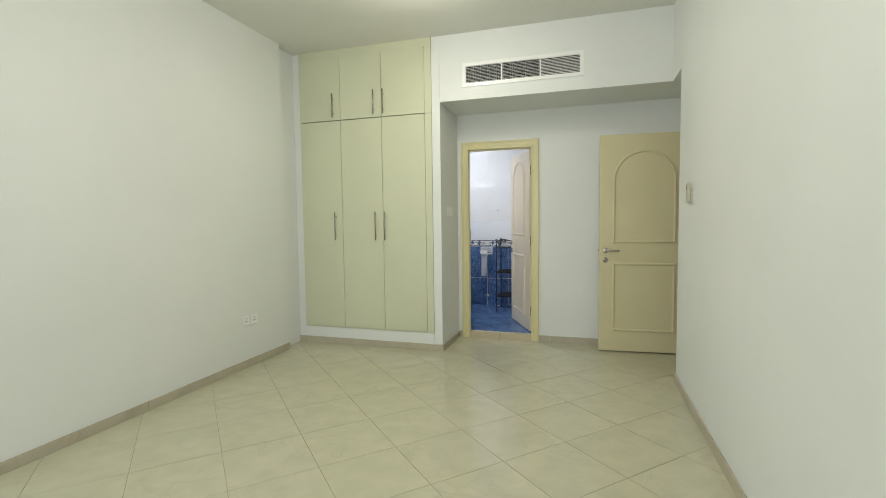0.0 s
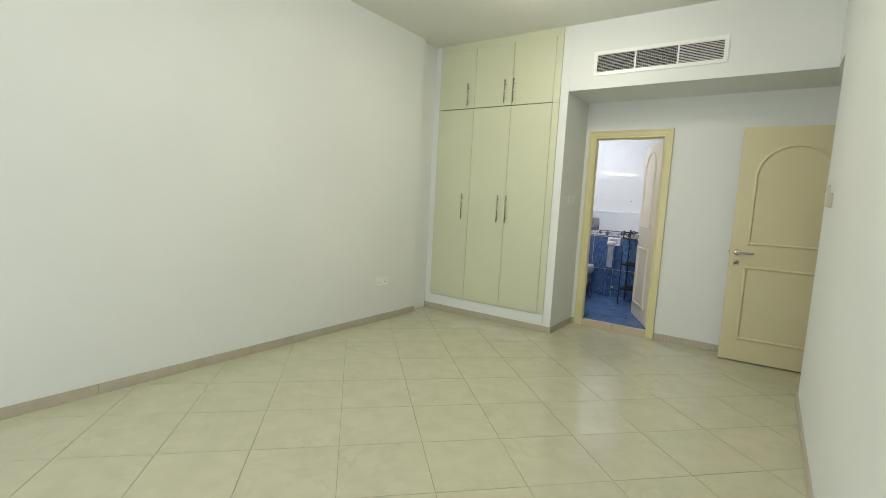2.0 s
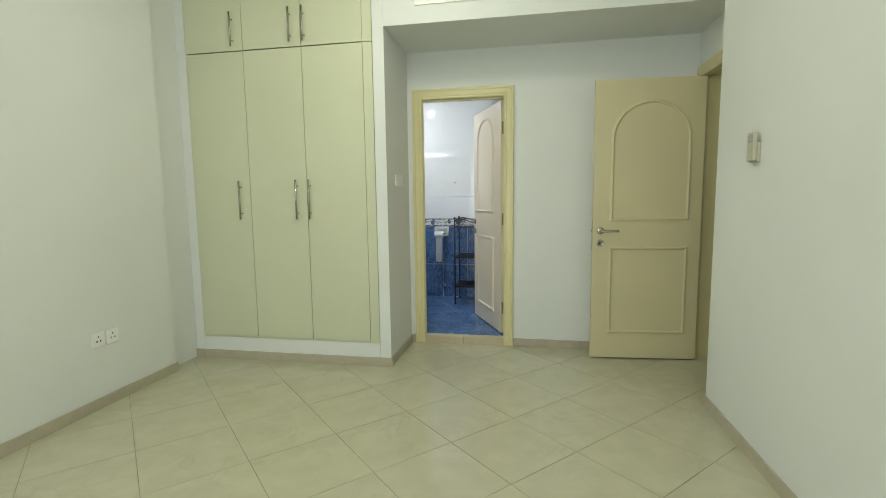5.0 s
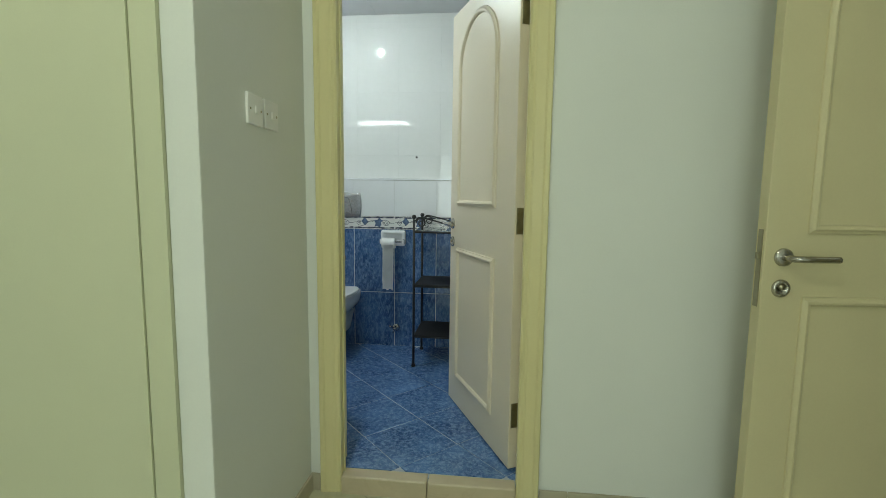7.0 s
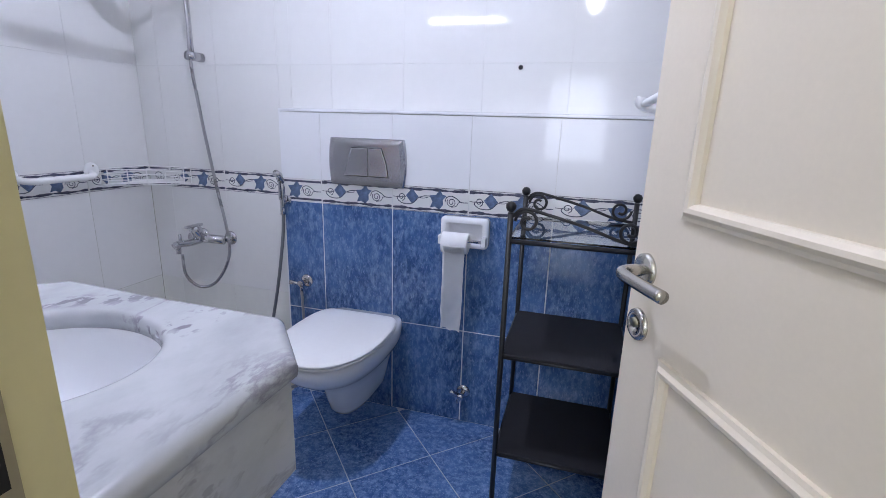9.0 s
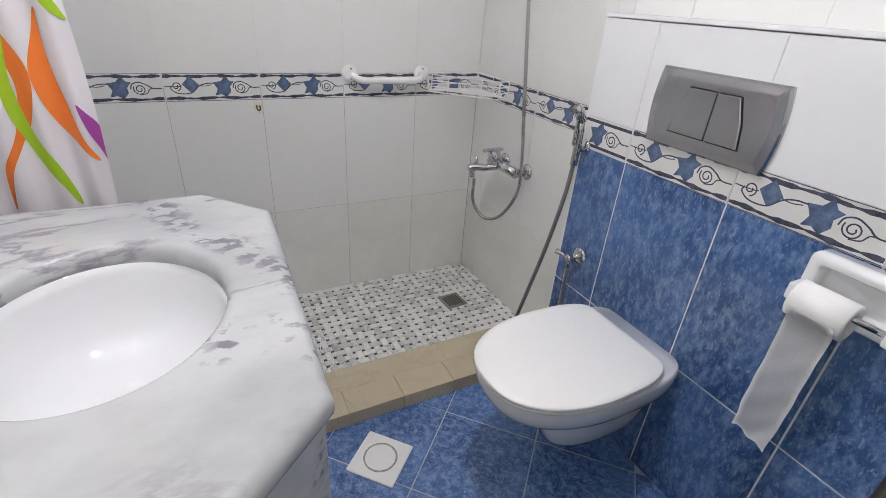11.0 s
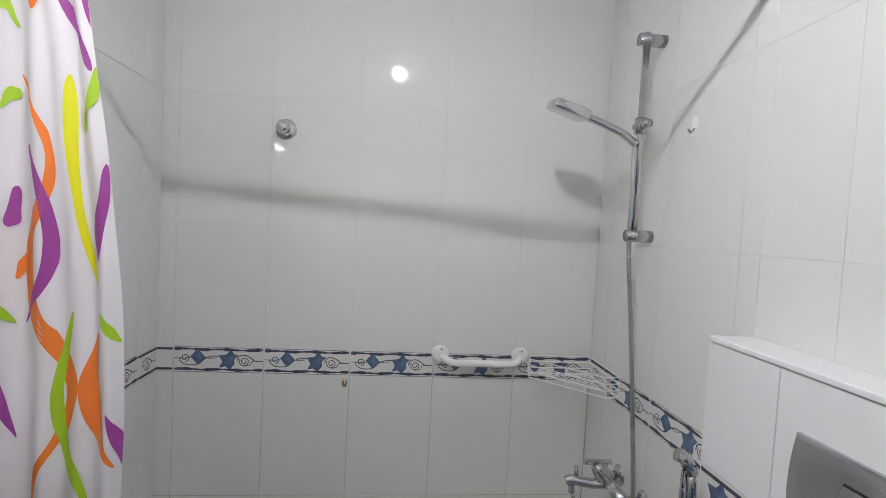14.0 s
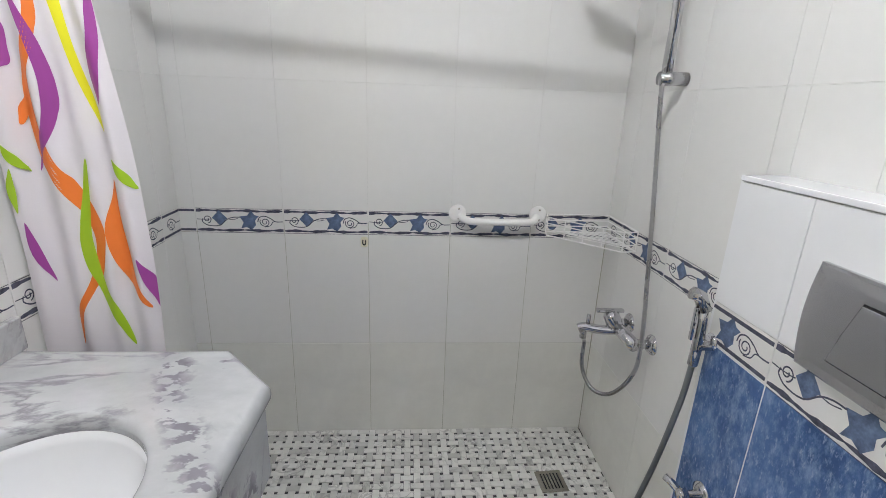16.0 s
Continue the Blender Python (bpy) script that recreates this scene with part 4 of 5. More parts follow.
bmesh.ops.recalc_face_normals(bm, faces=bm.faces)
part("apron", bm, MARBLE, counter)
part("backsplash", boxes(((-1.655, YB + 0.008, CZ + 0.0005), (-0.868, YB + 0.026, 0.945)), bevel=0.003), MARBLE, counter, "marble upstand along the wall")
for x in (-1.5, -1.02):
    part("fixing_bracket", boxes(((x, YB, 0.70), (x + 0.04, 6.35, 0.74))), STEEL, counter)
basin = thing("washbasin", pose(BCX, BCY, 0.838), "white oval undermount porcelain washbasin", "washbasin")
prof = [(1.10, 0.0), (1.0, 0.0), (0.985, -0.02), (0.94, -0.06), (0.84, -0.108), (0.62, -0.138), (0.35, -0.146), (0.10, -0.148), (0.10, -0.16), (0.45, -0.158), (0.85, -0.125), (1.0, -0.07), (1.06, -0.012), (1.10, 0.0)]
part("bowl", lathe([(r * BA, h) for r, h in prof], 64, Matrix.Diagonal((1, BB / BA, 1, 1))), PORCELAIN, basin, "", True)
part("drain", lathe([(0, 0.004), (0.016, 0.004), (0.019, 0.001), (0.019, -0.003), (0.023, -0.004), (0.031, 0.001), (0.033, -0.002)], 32, pose(0.036, -0.050, -0.1395, -7, -4)), CHROME, basin, "chrome pop-up drain", True)
# Near-black ring: the gap's shade put in as colour.
part("drain_gap_shade", lathe([(0.0195, 0.0), (0.0255, 0.0), (0.0255, -0.003)], 32, pose(0.036, -0.050, -0.1395, -7, -4)), DARK, basin, "near-black ring painted as the shaded gap round the plug")
mirror = thing("wall_mirror", pose(-1.28, YB + 0.008, 0.962), "plain frameless wall mirror above the washbasin", "mirror")
part("glass", boxes(((-0.31, 0.0, 0), (0.33, 0.004, 0.84))), MIRROR, mirror)
part("backing", boxes(((-0.31, -0.002, 0), (0.33, -0.0002, 0.84))), DARK, mirror)
tube_lamp = thing("mirror_lamp", pose(-1.28, YB + 0.008, 1.90), "slim white tube lamp above the mirror, lit", "wall lamp")
part("housing", boxes(((-0.275, 0, -0.03), (0.275, 0.03, 0.03)), bevel=0.006), PLASTIC, tube_lamp)
part("tube", tube([(-0.25, 0.045, 0), (0.25, 0.045, 0)], 0.013, 14), TUBE_GLOW, tube_lamp, "glowing white tube", True)
down = thing("downlight", pose(-1.15, 6.853, BATH_CEILING), "round recessed ceiling downlight, lit", "ceiling light")
part("ring", lathe([(0.021, -0.004), (0.027, -0.010), (0.050, -0.006), (0.053, -0.003)], 32), PLASTIC, down, "", True)
part("lens", lathe([(0, -0.008), (0.015, -0.007), (0.022, -0.004)], 32), BATH_GLOW, down, "glowing lens", True)

# ---------------- toilet ----------------
TXC = -1.232


def seat_outline(w, y_back, y_front, n=40, back_w=0.95):
    """A toilet outline: square at the back, round in front, as (x, y) round the middle."""
    pts = []
    mid = y_back + (y_front - y_back) * 0.42
    for k in range(n):
        a = 2 * math.pi * k / n
        c, s = math.cos(a), math.sin(a)
        if s <= 0:
            pts.append((w * math.copysign(abs(c) ** 0.80, c), mid - (mid - y_front) * abs(s) ** 0.95))
        else:
            pts.append((w * (back_w + (1 - back_w) * (1 - s)) * math.copysign(abs(c) ** 0.17, c), mid + (y_back - mid) * abs(s) ** 0.42))
    return pts


def loft(sections, cap_top=True, cap_bottom=True):
    bm = bmesh.new()
    rings = [[bm.verts.new(p) for p in s] for s in sections]
    for a, b in zip(rings, rings[1:]):
        for k in range(len(a)):
            j = (k + 1) % len(a)
            bm.faces.new((a[k], a[j], b[j], b[k]))
    if cap_bottom:
        bm.faces.new(rings[0][::-1])
    if cap_top:
        bm.faces.new(rings[-1])
    bmesh.ops.recalc_face_normals(bm, faces=bm.faces)
    return bm


toilet = thing("toilet", pose(TXC, BY, BF), "white wall-hung porcelain toilet with closed lid", "toilet")
shape = []
for w, yf, z, bw in ((0.048, -0.250, 0.110, 1.0), (0.062, -0.268, 0.115, 1.0), (0.072, -0.284, 0.135, 1.02), (0.080, -0.300, 0.180, 1.08), (0.087, -0.318, 0.230, 1.15), (0.096, -0.340, 0.262, 1.15), (0.112, -0.376, 0.288, 1.08), (0.134, -0.424, 0.309, 0.98), (0.154, -0.466, 0.332, 0.93), (0.167, -0.495, 0.360, 0.90), (0.173, -0.509, 0.388, 0.89), (0.173, -0.510, 0.406, 0.89), (0.170, -0.507, 0.415, 0.89), (0.164, -0.500, 0.419, 0.89)):
    shape.append([(x, y, z) for x, y in seat_outline(w, 0.0, yf, 56, bw)])
part("bowl", loft(shape), PORCELAIN, toilet, "", True)
sec = [[(x, y, z) for x, y in seat_outline(w, -0.078, yf, 56, 0.88)] for w, yf, z in ((0.166, -0.506, 0.4205), (0.174, -0.515, 0.4225), (0.175, -0.516, 0.4275), (0.172, -0.512, 0.4305))]
part("seat", loft(sec), PLASTIC, toilet, "", True)
sec = [[(x, y, z) for x, y in seat_outline(w, yb, yf, 56, 0.88)] for w, yb, yf, z in ((0.170, -0.076, -0.510, 0.4335), (0.176, -0.072, -0.518, 0.4345), (0.177, -0.071, -0.519, 0.4390), (0.174, -0.074, -0.515, 0.4425), (0.160, -0.085, -0.495, 0.4445), (0.100, -0.13, -0.41, 0.4455), (0.04, -0.19, -0.31, 0.446))]
part("lid", loft(sec), PLASTIC, toilet, "", True)

flush = thing("flush_plate", pose(-1.235, BY, 1.086), "satin grey dual flush plate with two buttons", "flush plate")
left, top = 0.158, 0.088
edge = []
for k in range(9):
    s = -1 + 2 * k / 8
    edge.append((left - 0.010 * s * s, s * top))
poly = edge + [(-x, z) for x, z in edge[::-1]]
levels = []
for shrink, y in ((0.0, -0.0008), (0.0, -0.008), (0.004, -0.012), (0.02, -0.015)):
    levels.append([(x - math.copysign(shrink, x), y, z - math.copysign(min(shrink, abs(z)), z)) for x, z in poly])
part("cover", loft(levels), SATIN, flush, "", False)
for nm, pts in (("large_button", [(-0.088, -0.05), (0.008, -0.05), (0.008, 0.052), (-0.058, 0.052), (-0.075, 0.0)]), ("small_button", [(0.012, -0.05), (0.088, -0.05), (0.080, 0.0), (0.062, 0.052), (0.012, 0.052)])):
    part(nm, loft([[(x, -0.0155, z) for x, z in pts], [(x, -0.0185, z) for x, z in pts], [(x * 0.97, -0.0195, z * 0.97) for x, z in pts]]), SATIN, flush)
    part("button_gap", loft([[(x * 1.03, -0.0152, z * 1.05) for x, z in pts], [(x * 1.03, -0.0158, z * 1.05) for x, z in pts]]), DARK, flush)

# ---------------- toilet paper ----------------
holder = thing("paper_holder", pose(-0.845, BY, 0.858), "white ceramic toilet paper holder on the tiles", "paper holder")


def rounded(w, h, r, n=6):
    pts = []
    for cx, cz, a0 in ((w - r, h - r, 0), (-w + r, h - r, 90), (-w + r, -h + r, 180), (w - r, -h + r, 270)):
        for k in range(n + 1):
            a = radians(a0 + 90 * k / n)
            pts.append((cx + r * math.cos(a), cz + r * math.sin(a)))
    return pts


secs = []
for w, h, r, y in ((0.088, 0.056, 0.016, -0.001), (0.088, 0.056, 0.016, -0.030), (0.084, 0.052, 0.016, -0.038), (0.070, 0.038, 0.012, -0.040), (0.064, 0.033, 0.010, -0.036), (0.062, 0.030, 0.010, -0.012)):
    secs.append([(x, y, z) for x, z in rounded(w, h, r)])
part("ceramic_box", loft(secs), PORCELAIN, holder, "", True)
for x in (-0.086, 0.070):
    part("arm", boxes(((x, -0.075, -0.040), (x + 0.016, -0.036, -0.005)), bevel=0.005), PORCELAIN, holder)
part("roller", tube([(-0.070, -0.062, -0.022), (0.070, -0.062, -0.022)], 0.006, 12), CHROME, holder, "", True)
roll = thing("toilet_roll", pose(-0.868, BY - 0.062, 0.826), "white toilet paper roll with a long hanging end", "toilet roll")
part("roll", lathe([(0.020, -0.048), (0.030, -0.048), (0.037, -0.046), (0.037, 0.046), (0.030, 0.048), (0.020, 0.048), (0.020, -0.048)], 32, pose(0, 0, 0, 0, 90)), PAPER, roll, "", True)
bm = bmesh.new()
prev = None
for i in range(41):
    s = i / 40
    row = []
    for j in range(9):
        u = -0.040 + 0.080 * j / 8
        rip = 0.006 * s * math.sin(9 * s + 40 * u) + 0.003 * math.sin(30 * s + j) * s
        if i < 6:
            a = radians(-5 - 10 * i)
            row.append((u, -0.038 * math.cos(a), 0.038 * math.sin(a)))
        else:
            q = (i - 6) / 34
            row.append((u * (1 - 0.06 * q) - 0.004 * q, -0.022 + 0.004 * q + rip, -0.032 - 0.296 * q + 0.006 * math.sin(j * 1.3) * q))
    row = [bm.verts.new(p) for p in row]
    if prev:
        for j in range(8):
            bm.faces.new((prev[j], prev[j + 1], row[j + 1], row[j]))
    prev = row
bmesh.ops.solidify(bm, geom=bm.faces, thickness=0.0008)
part("hanging_paper", bm, PAPER, roll, "creased hanging end", True)

# ---------------- valves, bidet spray ----------------


def wall_valve(m, name, label):
    """A chrome angle valve: rose, body, knob and outlet. Local -y points out of the wall."""
    ob = thing(name, m, label, "valve", "valves on the tiles")
    out = pose(0, 0, 0, 90)
    part("rose", lathe([(0, 0.008), (0.014, 0.008), (0.026, 0.003), (0.027, 0.0)], 28, out), CHROME, ob, "", True)
    part("body", lathe([(0.009, 0.0), (0.009, 0.03), (0.013, 0.034), (0.013, 0.05), (0.009, 0.054), (0, 0.054)], 20, out), CHROME, ob, "", True)
    part("knob", tube([(-0.008, -0.044, 0), (-0.032, -0.052, 0.004), (-0.046, -0.058, 0.006)], 0.0085, 12), CHROME, ob, "", True)
    part("outlet", tube([(0, -0.042, 0), (0, -0.042, -0.032)], 0.007, 12), CHROME, ob, "", True)
    return ob


wall_valve(pose(-1.518, BY, 0.585), "angle_valve", "chrome angle valve beside the toilet")
wall_valve(pose(-0.828, BY, 0.205, 0, 25, 0), "angle_valve", "small chrome tap low on the blue tiles")
supply = thing("supply_hose", pose(-1.518, BY - 0.042, 0.553), "thin braided hose from the valve", "hose")
part("hose", tube(spline([(0, 0, 0), (0.006, -0.004, -0.10), (0.012, -0.002, -0.22), (0.03, 0.01, -0.33), (0.10, 0.03, -0.36)], 10), 0.0055, 8, ribs=0.12), HOSE, supply, "", True)
bidet = thing("bidet_spray", pose(BX + 0.018, BY, 0.925), "chrome hand bidet spray hanging in its holder", "bidet spray")
part("holder", boxes(((-0.014, -0.034, -0.020), (0.014, 0, -0.008)), bevel=0.003), CHROME, bidet)
part("holder_rose", lathe([(0, 0.006), (0.016, 0.006), (0.019, 0.0)], 24, pose(0, 0, -0.005, 90)), CHROME, bidet, "", True)
part("grip", tube([(0, -0.032, -0.06), (0, -0.030, -0.02), (0, -0.030, 0.04), (-0.002, -0.034, 0.075)], 0.011, 14), CHROME, bidet, "", True)
part("head", tube([(-0.002, -0.030, 0.068), (-0.003, -0.044, 0.098), (-0.004, -0.062, 0.106)], 0.014, 16), CHROME, bidet, "", True)
part("trigger", boxes(((-0.004, -0.052, 0.0), (0.004, -0.046, 0.075)), bevel=0.0015), CHROME, bidet)
part("hose", tube(spline([(0, -0.032, -0.06), (-0.006, -0.036, -0.16), (-0.030, -0.050, -0.35), (-0.062, -0.070, -0.55), (-0.085, -0.085, -0.70), (-0.060, -0.095, -0.79), (0.03, -0.085, -0.80), (0.10, -0.05, -0.76), (0.14, -0.004, -0.70)], 10), 0.0066, 10), RUBBER, bidet, "grey flexible hose", True)

# ---------------- shower ----------------
BARX = -2.034
bar = thing("shower_rail", pose(BARX, TY, 0), "chrome slide rail with hand shower", "shower")
part("rail", tube([(0, -0.055, 1.455), (0, -0.055, 2.06)], 0.0105, 16), CHROME, bar, "", True)
for z in (1.472, 2.040):
    part("rail_bracket", tube([(0, -0.001, z), (0, -0.078, z)], 0.018, 18), SATIN, bar, "grey bracket", True)
part("slider", tube([(0, -0.055, 1.770), (0, -0.055, 1.815)], 0.018, 16), SATIN, bar, "", True)
part("slider_knob", tube([(-0.02, -0.060, 1.793), (0.045, -0.055, 1.793)], 0.012, 14), SATIN, bar, "", True)
part("hand_shower_grip", tube(spline([(0.01, -0.070, 1.735), (-0.005, -0.105, 1.768), (-0.02, -0.155, 1.794), (-0.03, -0.215, 1.818)], 5), 0.0115, 12), CHROME, bar, "", True)
head = box(bmesh.new(), (-0.045, -0.058, -0.015), (0.045, 0.058, 0.015), 0.009)
bmesh.ops.transform(head, matrix=pose(-0.035, -0.262, 1.832, -16, 8, 0), verts=head.verts)
part("shower_head", head, CHROME, bar, "flat rectangular shower head", True)
hose_pts = [(0.012, -0.078, 1.73), (0.014, -0.074, 1.60), (0.006, -0.070, 1.45), (0.020, -0.052, 1.2), (0.055, -0.046, 0.95), (0.100, -0.052, 0.72), (0.092, -0.060, 0.61), (0.05, -0.095, 0.52), (0.0, -0.135, 0.505), (-0.045, -0.160, 0.56), (-0.055, -0.160, 0.655)]
part("shower_hose", tube(spline(hose_pts, 24), 0.0062, 10, ribs=0.10), HOSE, bar, "ribbed metal shower hose", True)
mixer = thing("shower_mixer", pose(-2.040, TY, 0.705), "chrome single-lever shower mixer", "tap")
for x in (-0.075, 0.075):
    part("wall_rose", lathe([(0, 0.016), (0.02, 0.014), (0.031, 0.004), (0.032, 0.0)], 28, pose(x, 0, 0, 90)), CHROME, mixer, "", True)
    part("inlet", tube([(x, -0.01, 0), (x * 0.95, -0.055, 0.004)], 0.014, 16), CHROME, mixer, "", True)
part("body", tube([(-0.088, -0.062, 0.004), (0.088, -0.062, 0.004)], 0.020, 20), CHROME, mixer, "", True)
part("cartridge", lathe([(0.022, 0.0), (0.026, 0.01), (0.026, 0.045), (0.018, 0.058), (0, 0.062)], 24, pose(-0.035, -0.07, 0.008, 25)), CHROME, mixer, "", True)
part("lever", boxes(((-0.045, -0.140, 0.058), (-0.025, -0.050, 0.070)), bevel=0.004), CHROME, mixer, "", True)
part("spout", tube(spline([(-0.03, -0.065, -0.004), (-0.045, -0.11, -0.010), (-0.062, -0.160, -0.008), (-0.066, -0.180, -0.016)], 6), 0.0155, 16), CHROME, mixer, "", True)
part("diverter", tube([(-0.062, -0.150, 0.005), (-0.062, -0.150, 0.035)], 0.007, 12), CHROME, mixer, "", True)
part("hose_nut", tube([(-0.066, -0.160, -0.012), (-0.066, -0.160, -0.050)], 0.011, 12), CHROME, mixer, "", True)
stop = thing("shower_stop_valve", pose(SX, 6.490, 1.775, 0, 0, 90), "chrome concealed stop valve knob on the tiles", "valve")
part("rose", lathe([(0, 0.012), (0.02, 0.012), (0.034, 0.005), (0.036, 0.0)], 28, pose(0, 0, 0, 90)), CHROME, stop, "", True)
part("knob", lathe([(0.012, 0.01), (0.014, 0.03), (0.020, 0.036), (0.021, 0.058), (0.016, 0.064), (0, 0.065)], 24, pose(0, 0, 0.0, 90)), CHROME, stop, "", True)

grab = thing("grab_bar", pose(SX, 0, 0), "short white plastic grab bar on the border tiles", "grab bar")
part("bar", tube(spline([(0.006, 7.075, 1.000), (0.035, 7.090, 0.992), (0.046, 7.120, 0.988), (0.046, 7.215, 0.988), (0.046, 7.310, 0.988), (0.035, 7.340, 0.992), (0.006, 7.355, 1.000)], 6), 0.0125, 14), PLASTIC, grab, "", True)
for y in (7.065, 7.362):
    part("end_flange", lathe([(0, 0.008), (0.022, 0.008), (0.031, 0.004), (0.032, 0.0)], 24, Matrix.Translation((0, y, 1.008)) @ Matrix.Rotation(radians(90), 4, "Y")), PLASTIC, grab, "", True)
    for dz in (-0.018, 0.018):
        part("screw", lathe([(0, 0.0095), (0.0035, 0.009), (0.004, 0.006)], 10, Matrix.Translation((0, y + 0.004, 1.008 + dz)) @ Matrix.Rotation(radians(90), 4, "Y")), STEEL, grab, "", True)

# white wire basket hung in the corner, clipped front
basket = thing("corner_basket", pose(SX + 0.004, TY - 0.004, 0.945), "white wire corner basket for soap in the shower", "basket")
loop = lambda s, z: [(0.0, -0.235 * s, z), (0.05 * s, -0.245 * s, z), (0.245 * s, -0.05 * s, z), (0.235 * s, 0.0, z), (0.0, 0.0, z)]
for z in (0.0, 0.022, 0.044, 0.066):
    part("rim_wire", tube(loop(1.0, z), 0.0022 if z else 0.0026, 6, closed=True), PLASTIC, basket)
for k in range(8):
    s = 0.14 + 0.11 * k
    part("base_wire", tube([(0.002, -0.235 * s, 0.0), (0.235 * s, -0.002, 0.0)], 0.0016, 6), PLASTIC, basket)
for a, b in ((0.05, -0.245), (0.10, -0.197), (0.1475, -0.1475), (0.197, -0.10), (0.245, -0.05), (0.0, -0.235), (0.235, 0.0)):
    part("upright_wire", tube([(a, b, 0.0), (a, b, 0.066)], 0.0022, 6), PLASTIC, basket)

hook = thing("adhesive_hook", pose(SX, 6.727, 0.893, 0, 0, 90), "small yellowed adhesive hook on the tile", "hook", "adhesive hooks")
part("backplate", loft([[(x, y, z) for x, z in rounded(0.013, 0.020, 0.009, 4)] for y in (0.0, -0.003)]), STICKER, hook)
part("hook_loop", tube(spline([(-0.005, -0.003, 0.008), (-0.005, -0.008, -0.004), (0, -0.010, -0.009), (0.005, -0.008, -0.004), (0.005, -0.003, 0.008)], 4), 0.0022, 8), DARK, hook, "dark wire loop", True)
hook2 = thing("adhesive_hook", pose(-1.86, TY, 1.76), "clear plastic hook on the white tiles", "hook", "adhesive hooks")
part("backplate", loft([[(x, y, z) for x, z in rounded(0.012, 0.026, 0.007, 4)] for y in (0.0, -0.003)]), PLASTIC, hook2)
part("prong", tube(spline([(0, -0.003, -0.006), (0, -0.012, -0.016), (0, -0.020, -0.008)], 4), 0.003, 8), STEEL, hook2, "", True)
plug = thing("wall_plug", pose(-0.70, TY, 1.43), "dark plastic plug in a drilled tile hole", "wall plug")
part("plug", lathe([(0, 0.002), (0.007, 0.002), (0.008, 0.0)], 14, pose(0, 0, 0, 90)), DARK, plug)
drain = thing("shower_drain", pose(-2.09, 7.425, BF + 0.001, 0, 0, 4), "square steel shower drain with slots", "drain")
part("grate", boxes(((-0.05, -0.05, 0), (0.05, 0.05, 0.004)), bevel=0.001), STEEL, drain)
for k in range(6):
    part("slot", boxes(((-0.036, -0.033 + k * 0.0125, 0.0038), (0.036, -0.028 + k * 0.0125, 0.0044))), DARK, drain)
cover = thing("floor_cover", pose(-1.445, 6.845, BF + 0.0005, 0, 0, 43), "square cream plastic floor trap cover", "drain cover")
part("plate", boxes(((-0.074, -0.074, 0), (0.074, 0.074, 0.006)), bevel=0.003), PLASTIC, cover)
part("ring_groove", lathe([(0.045, 0.006), (0.045, 0.0068), (0.050, 0.0068), (0.050, 0.006)], 36), SATIN, cover, "dark ring groove", True)
cord = thing("loose_cord", pose(-1.86, 6.82, BF + 0.003), "thin white cord lying on the shower floor", "cord")
part("cord", tube(spline([(0.07, -0.035, 0.052), (0.04, -0.03, 0.05), (0.0, -0.03, 0.002), (-0.03, 0.005, 0), (-0.08, 0.01, 0), (-0.11, -0.02, 0), (-0.16, -0.01, 0)], 8), 0.0017, 6), PLASTIC, cord, "", True)

# ---------------- shower curtain ----------------
ROD_X, ROD_Z = -1.738, 2.021             # the rod above the curtain; it runs a little askew
ROD_A, ROD_B = Vector((-1.746, YB + 0.004, 2.024)), Vector((-1.646, TY - 0.002, 1.991))
rod = thing("curtain_rod", pose(0, 0, 0), "steel tension rod for the shower curtain", "curtain rod")


def rod_at(s):
    return ROD_A.lerp(ROD_B, s)


part("outer_tube", tube([rod_at(0), rod_at(0.62)], 0.0102, 16), STEEL, rod, "", True)
part("inner_tube", tube([rod_at(0.615), rod_at(0.98)], 0.0080, 16), STEEL, rod, "", True)
part("joint_sleeve", tube([rod_at(0.600), rod_at(0.645)], 0.0126, 16), PLASTIC, rod, "white plastic sleeve", True)
part("end_cap", tube([rod_at(0.950), rod_at(0.999)], 0.0145, 16), PLASTIC, rod, "white plastic end", True)
curtain = thing("shower_curtain", pose(0, 0, 0), "white shower curtain printed with wavy coloured ribbons, drawn aside", "curtain")
CU, CV = 160, 60
TOP_Z, DROP = 1.958, 1.62


def spread(v):
    return 0.158 + 0.092 * math.sin(min(1.0, v / 0.56) * math.pi / 2) - 0.05 * max(0.0, v - 0.56)


def cloth(u, v):
    """The curtain's surface; u from 0 by the wall to 1 at the free edge, v from 0 at the rod to 1 at the hem."""
    y = YB + 0.02 + spread(v) * u
    fold = 0.0085 * math.sin(2 * math.pi * (3.6 * u ** 1.2) + 0.4) * (1 - 0.25 * v) + 0.005 * math.sin(2 * math.pi * 2.1 * u + 1.0 + 1.5 * v)
    belly = 0.55 + 0.45 * min(1, v * 2.5)
    x = ROD_X + 0.036 + fold * belly + 0.003 * math.sin(9 * v + 12 * u) + 0.0015 * math.sin(31 * v + 23 * u) - 0.015 * v
    z = TOP_Z - DROP * v - 0.014 * (1 - v) * abs(math.sin(2 * math.pi * 3 * u))
    return Vector((x, y, z))


def cloth_normal(u, v):
    e = 0.002
    return (cloth(u + e, v) - cloth(u - e, v)).cross(cloth(u, v + e) - cloth(u, v - e)).normalized()


bm = bmesh.new()
grid = [[bm.verts.new(cloth(i / CU, j / CV)) for i in range(CU + 1)] for j in range(CV + 1)]
for j in range(CV):
    for i in range(CU):
        bm.faces.new((grid[j][i], grid[j + 1][i], grid[j + 1][i + 1], grid[j][i + 1]))
part("cloth", bm, CURTAIN, curtain, "", True)


LAYERS = []


